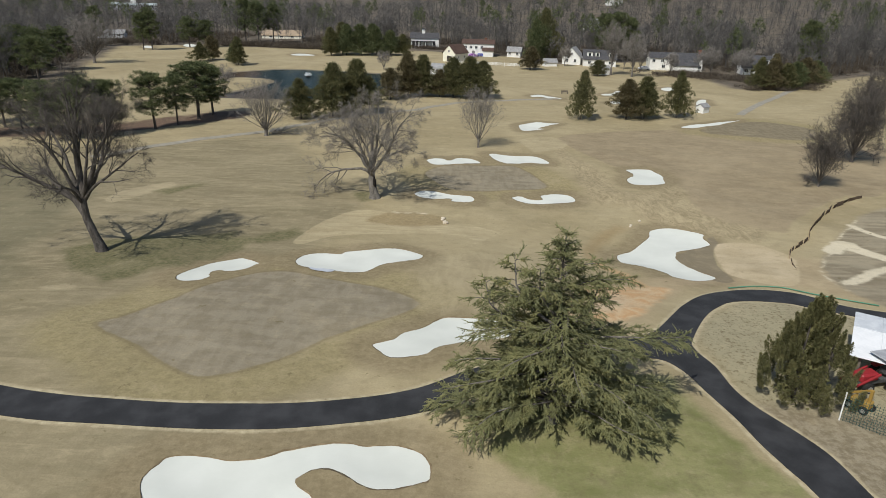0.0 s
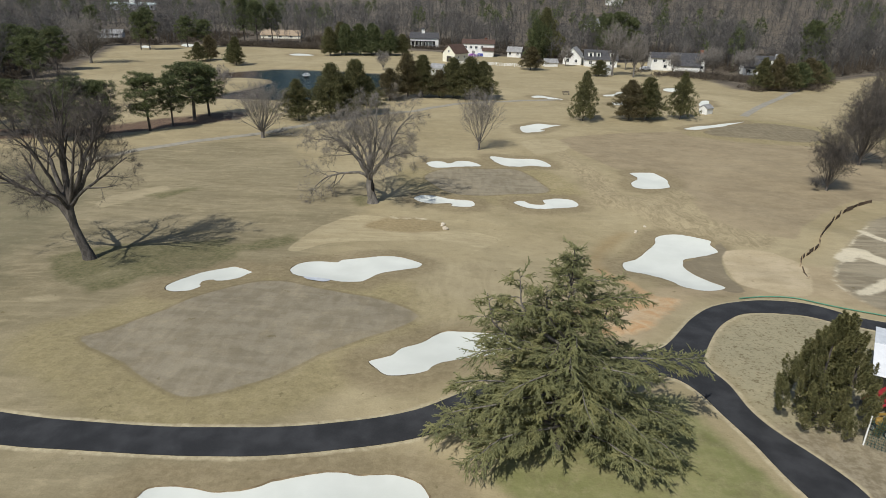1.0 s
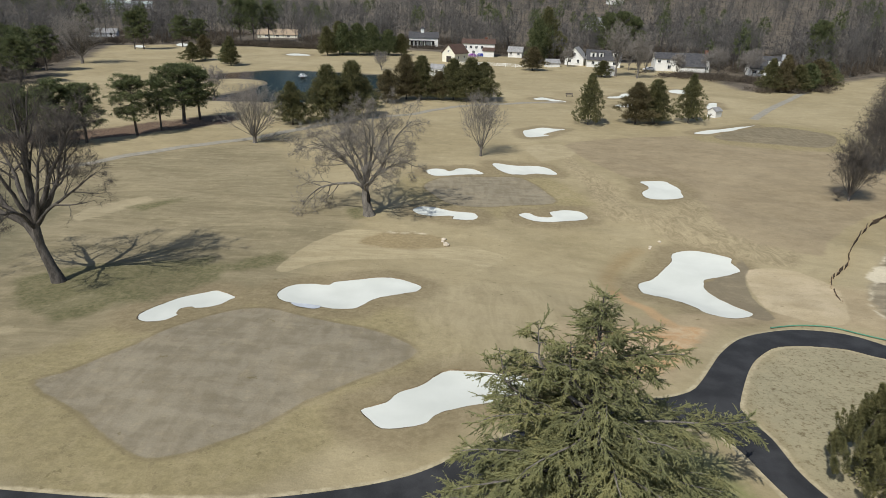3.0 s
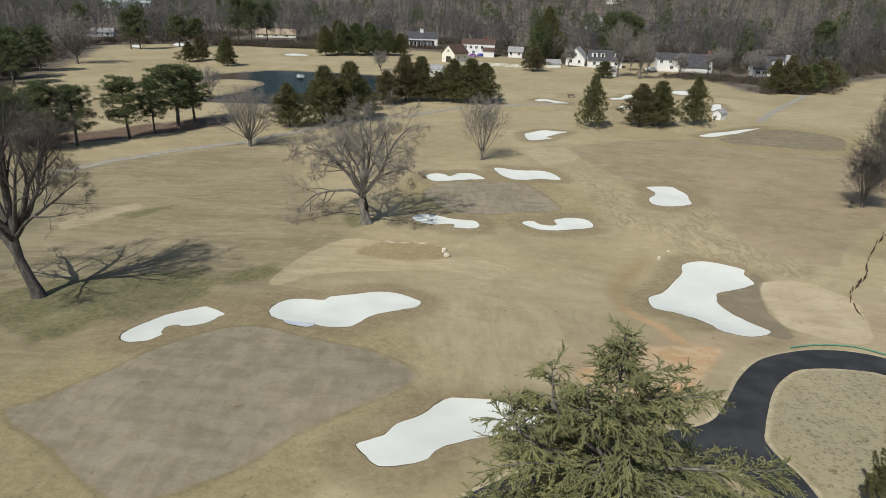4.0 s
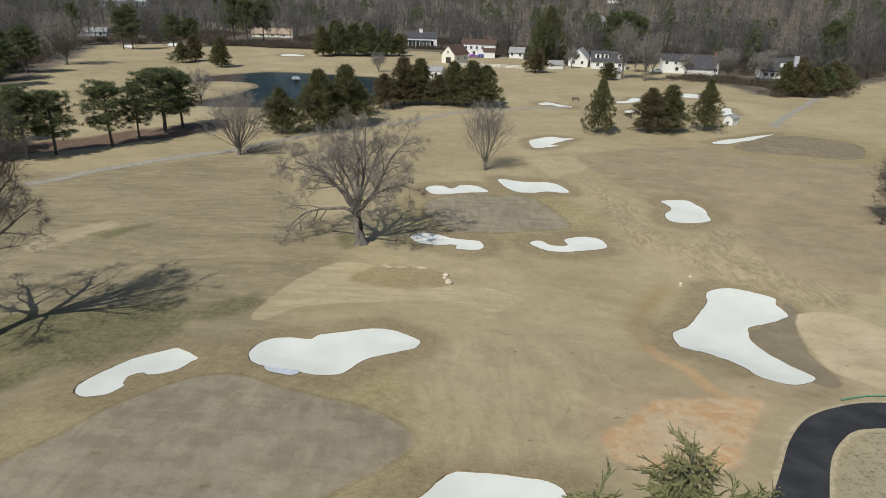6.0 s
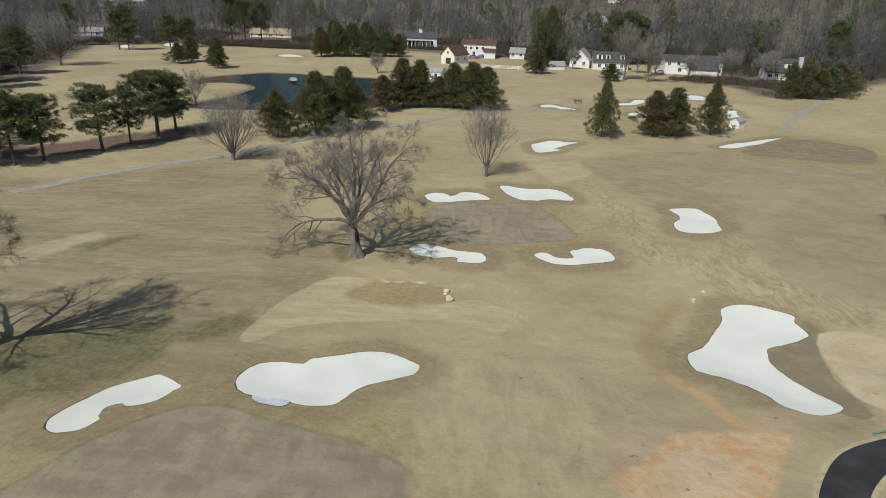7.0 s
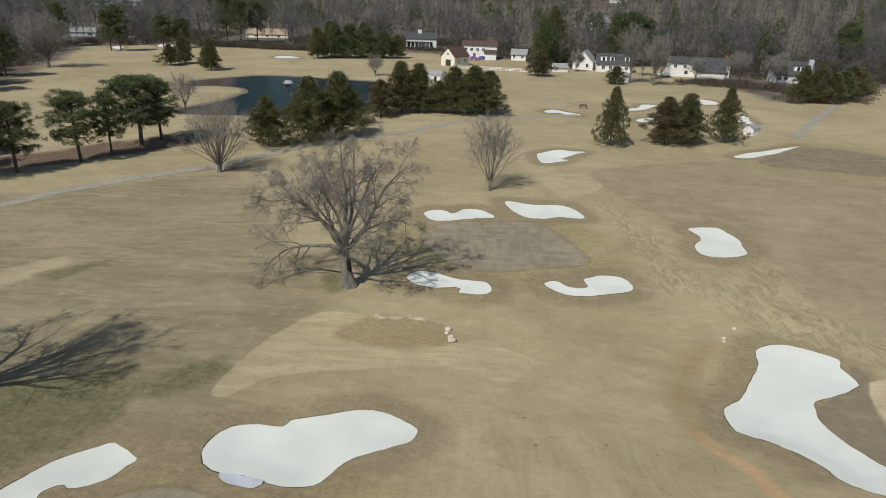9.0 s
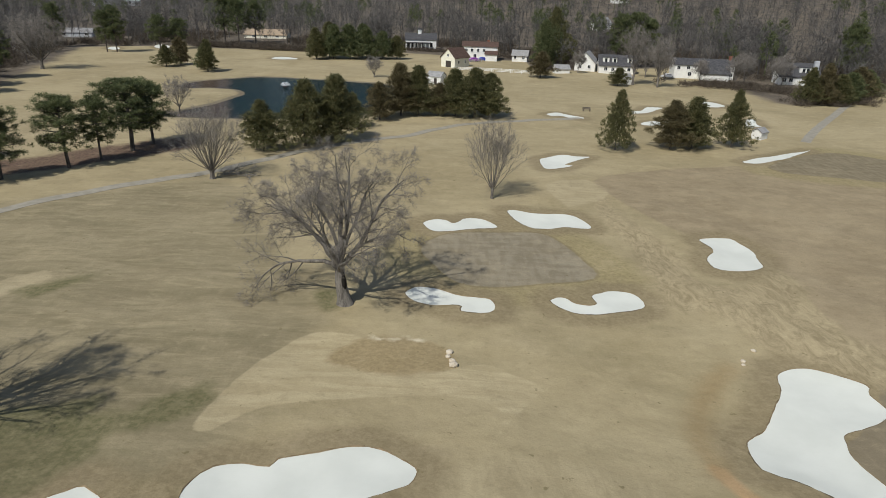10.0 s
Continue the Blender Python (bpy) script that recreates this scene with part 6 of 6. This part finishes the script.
car("blue parked car beside a white fence", (12.2, 296.5), 20, paint("blue_paint", (0.03, 0.06, 0.45), 0.3))
# the violet car is added in place of an unclear purple patch
car("violet car added for an unclear purple patch beside a white fence", (8.6, 293.0), 20, paint("violet_paint", (0.30, 0.07, 0.40), 0.3))
car("white car parked beside a long house", (73.3, 255.5), 8, paint("white_paint", (0.8, 0.8, 0.8), 0.3))

fount = thing("pond_fountain", "white spray fountain floating on a dark pond", "fountain", (-45.4, 209.4, -0.42))
spray_white, nt, b = material("spray", 0.5)
nt.links.new(blend(nt, noise_tex(nt, 3.0), (0.65, 0.68, 0.70), (0.9, 0.92, 0.93)), b.inputs["Base Color"])
part("float", drum(0.7, 0.3, place=(0, 0, 0.12), n=14, bev=0.05), door_dark, fount)
fr = np.random.default_rng(9)
fa, fe = fr.uniform(0, 6.283, 420), fr.uniform(0.15, 1.35, 420)
fway = np.column_stack((np.cos(fa) * np.cos(fe), np.sin(fa) * np.cos(fe), np.sin(fe)))
fl = fr.uniform(0.3, 1.0, 420)
fpos = fway * fl[:, None] * [1.2, 1.2, 1.2] + [0, 0, 0.25]
part("spray", blades(fpos, unit(fway * [1, 1, 0.2] - [0, 0, 0.3]), fr.uniform(0.2, 0.5, 420), fr.uniform(0.05, 0.14, 420), fr), spray_white, fount, "white water spray")


def erosion_fence():
    line = rounded(spots("31.8,52.6 33.6,56.1 35.0,60.9 36.5,63.3 38.0,65.1 40.2,67.3 41.7,70.0 44.4,73.6 47.2,77.0 50.7,80.8 53.4,83.0 56.1,84.6"), 1.5, False)
    mid = line.mean(0)
    ob = thing("erosion_fence", "dark brown fabric erosion fence winding over bare soil", "fence", (mid[0], mid[1], land(*mid)))
    r = np.random.default_rng(4)
    for p, q in zip(line[:-1], line[1:]):
        a = math.atan2(q[1] - p[1], q[0] - p[0]) + r.normal() * 0.05
        m = Matrix.Translation((p[0] - mid[0], p[1] - mid[1], 0)) @ Matrix.Rotation(a, 4, 'Z') @ Matrix.Rotation(r.normal() * 0.12, 4, 'X')
        n = float(np.hypot(*(q - p)))
        h = r.uniform(0.34, 0.46)
        part("panel", block(0.05, -0.035, -0.25, n * r.uniform(0.93, 1.0), 0.035, h, 0.01, m), fence_cloth, ob)
        part("stake", block(-0.03, -0.03, -0.3, 0.03, 0.03, h + 0.18, m=m), stake_wood, ob)


fence_cloth = plain("fence_cloth", (0.055, 0.038, 0.026), (0.11, 0.08, 0.055), 2, 0.95)
stake_wood = plain("stake_wood", (0.25, 0.19, 0.12), (0.42, 0.33, 0.22), 4, 0.9)
erosion_fence()
edge_green = plain("green_sleeve", (0.08, 0.22, 0.14), (0.14, 0.32, 0.21), 2, 0.7)
eline = rounded(spots("25.1,51.5 27.5,52.2 29.8,51.9 31.1,50.8 32.4,49.7 35.5,47.6"), 0.5, False)
tagged(new("edge_sleeve", build_mesh("edge_sleeve", *tube(np.column_stack((eline, hill(eline[:, 0], eline[:, 1]) + 0.10)), np.full(len(eline), 0.05), 8), edge_green, smooth=True)), "green fabric sleeve lying along the outer path edge", "erosion sleeve")


# ---- maintenance yard ----
yard_metal = plain("white_roof_metal", (0.72, 0.74, 0.76), (0.84, 0.85, 0.86), 0.7, 0.45)
shed_wall = plain("shed_board", (0.10, 0.085, 0.07), (0.20, 0.17, 0.14), 2, 0.9)
tractor_red = paint("tractor_red", (0.32, 0.028, 0.035), 0.45)
machine_yellow = paint("machine_yellow", (0.36, 0.23, 0.06), 0.5)
machine_grey = plain("machine_grey", (0.05, 0.05, 0.05), (0.12, 0.12, 0.12), 4, 0.7)
canopy_grey = plain("canopy_grey", (0.30, 0.31, 0.33), (0.42, 0.43, 0.45), 2, 0.6)
net_green, nt, b = material("green_netting", 0.9)
nt.links.new(blend(nt, noise_tex(nt, 2.0), (0.02, 0.06, 0.055), (0.035, 0.09, 0.08)), b.inputs["Base Color"])

barn = thing("open_shed", "open storage shed with a white metal roof", "shed", (31.0, 35.0, land(31.0, 35.0)), -32)
for x in (-4.2, 0, 4.2):
    for y in (-2.4, 2.4):
        part("post", block(x - 0.09, y - 0.09, -0.3, x + 0.09, y + 0.09, 1.75 if y < 0 else 2.15, 0.01), shed_wall, barn)
part("back_wall", block(-4.3, 2.5, -0.2, 4.3, 2.6, 2.05), shed_wall, barn)
rm = Matrix.Translation((0, 0, 2.02)) @ Matrix.Rotation(math.atan2(0.4, 5), 4, 'X')
for k in range(6):
    part("roof_sheet", block(-4.8 + k * 1.6, -2.9, 0.0, -3.205 + k * 1.6, 0.9, 0.06, 0.01, rm), yard_metal, barn)
    part("roof_sheet", block(-4.8 + k * 1.6, 0.905, 0.03, -3.205 + k * 1.6, 3.0, 0.09, 0.01, rm), tarp_blue, barn, "blue-grey roof sheet")

tractor = thing("tractor", "red compact tractor with a grey canopy", "tractor", (27.0, 34.5, land(27.0, 34.5)), 195, size=0.9)
part("hood", block(0.3, -0.42, 0.75, 1.75, 0.42, 1.35, 0.12), tractor_red, tractor)
part("chassis", block(-1.0, -0.3, 0.45, 1.7, 0.3, 0.78, 0.05), machine_grey, tractor)
part("seat", block(-0.75, -0.3, 1.0, -0.3, 0.3, 1.5, 0.08), machine_grey, tractor)
for s in (-1, 1):
    part("fender", block(-1.25, s * 0.72 - 0.22, 1.2, -0.2, s * 0.72 + 0.22, 1.36, 0.06), tractor_red, tractor)
    wheel(tractor, -0.75, s * 0.75, 0.65, 0.38)
    wheel(tractor, 1.25, s * 0.62, 0.40, 0.28)
    part("roll_bar", block(-1.0, s * 0.55 - 0.04, 1.3, -0.92, s * 0.55 + 0.04, 2.3), machine_grey, tractor)
    part("loader_arm", block(0.2, s * 0.55 - 0.06, 0, 2.4, s * 0.55 + 0.06, 0.14, 0.02, Matrix.Translation((0.2, 0, 1.35)) @ Matrix.Rotation(0.35, 4, 'Y')), tractor_red, tractor)
part("canopy", block(-1.25, -0.75, 2.3, 0.35, 0.75, 2.4, 0.04), canopy_grey, tractor)
part("bucket", block(2.25, -0.6, 0.25, 2.6, 0.6, 0.6, 0.06), machine_grey, tractor)

mower = thing("yellow_machine", "yellow utility machine parked behind netting", "utility machine", (24.5, 31.9, land(24.5, 31.9)), 120, size=0.65)
part("body", block(-0.9, -0.5, 0.45, 0.7, 0.5, 1.15, 0.1), machine_yellow, mower)
part("mast", block(-0.8, -0.12, 1.15, -0.55, 0.12, 2.3, 0.03), machine_yellow, mower)
part("arm", block(-0.1, -0.1, 0, 1.8, 0.1, 0.2, 0.03, Matrix.Translation((-0.6, 0, 2.1)) @ Matrix.Rotation(0.6, 4, 'Y')), machine_yellow, mower)
part("seat", block(-0.3, -0.28, 1.15, 0.2, 0.28, 1.5, 0.06), machine_grey, mower)
for x in (-0.65, 0.6):
    for y in (-0.58, 0.58):
        wheel(mower, x, y, 0.38, 0.26)
cart = thing("utility_cart", "green utility cart with yellow wheels behind netting", "utility cart", (26.8, 30.4, land(26.8, 30.4)), 20)
part("body", block(-1.2, -0.6, 0.5, 1.2, 0.6, 0.95, 0.1), paint("cart_green", (0.03, 0.14, 0.06), 0.5), cart)
part("seat", block(-0.2, -0.5, 0.95, 0.3, 0.5, 1.35, 0.08), machine_grey, cart)
for x in (-0.8, 0.8):
    for y in (-0.62, 0.62):
        wheel(cart, x, y, 0.34, 0.24)

net = thing("netting_fence", "green open netting fence on thin posts", "fence", (22.8, 30.8, land(22.8, 30.8)))
for k, ((x0, y0), (x1, y1)) in enumerate((((0, 0), (2.6, -2.2)), ((2.6, -2.2), (5.2, -4.4)), ((5.2, -4.4), (7.8, -6.4)))):
    a = math.atan2(y1 - y0, x1 - x0)
    m = Matrix.Translation((x0, y0, 0)) @ Matrix.Rotation(a, 4, 'Z')
    n = math.hypot(x1 - x0, y1 - y0)
    part("post", drum(0.04, 2.1, place=(x0, y0, 0.75), n=8), trim_white if k == 0 else edge_green, net)
    bm = bmesh.new()
    for i in range(int(n / 0.16)):
        box_bm(bm, i * 0.16, -0.006, 0.02, i * 0.16 + 0.018, 0.006, 1.7, m=m)
    for z in np.arange(0.1, 1.7, 0.16):
        box_bm(bm, 0, -0.012, z, n, 0.004, z + 0.014, m=m)
    part("mesh_panel", bm, net_green, net)

# ---- small things on the turf ----
stone_pale = plain("pale_stone", (0.42, 0.36, 0.27), (0.62, 0.55, 0.44), 3, 0.9, relief=0.02)
for x, y, s in ((0.1, 71.3, 0.28), (0.0, 70.7, 0.2), (0.3, 70.1, 0.24), (0.4, 69.5, 0.36), (23.5, 73.7, 0.2), (22.1, 72.2, 0.2), (21.9, 71.7, 0.17)):
    bm = bmesh.new()
    bmesh.ops.create_icosphere(bm, subdivisions=2, radius=s)
    for v in bm.verts:
        v.co *= 1 + 0.22 * noise.noise(v.co * 6 + Vector((x, y, 0)))
        v.co.z *= 0.6
    me = bpy.data.meshes.new("stone")
    bm.to_mesh(me)
    bm.free()
    me.materials.append(stone_pale)
    ob = tagged(new("stone", me), "small pale lump of rubble on brown turf", "stone", "rubble on the turf")
    ob.location = (x, y, land(x, y) + s * 0.25)
bench = thing("bench", "dark wooden bench beside a far bunker", "bench", (31.4, 181.0, land(31.4, 181)), 8)
for k in range(3):
    part("slat", block(-0.95, -0.25 + k * 0.18, 0.45, 0.95, -0.10 + k * 0.18, 0.50), shed_wall, bench)
part("backrest", block(-0.95, 0.28, 0.55, 0.95, 0.33, 0.9), shed_wall, bench)
for x in (-0.8, 0.8):
    part("leg", block(x - 0.05, -0.2, -0.2, x + 0.05, 0.33, 0.45), shed_wall, bench)
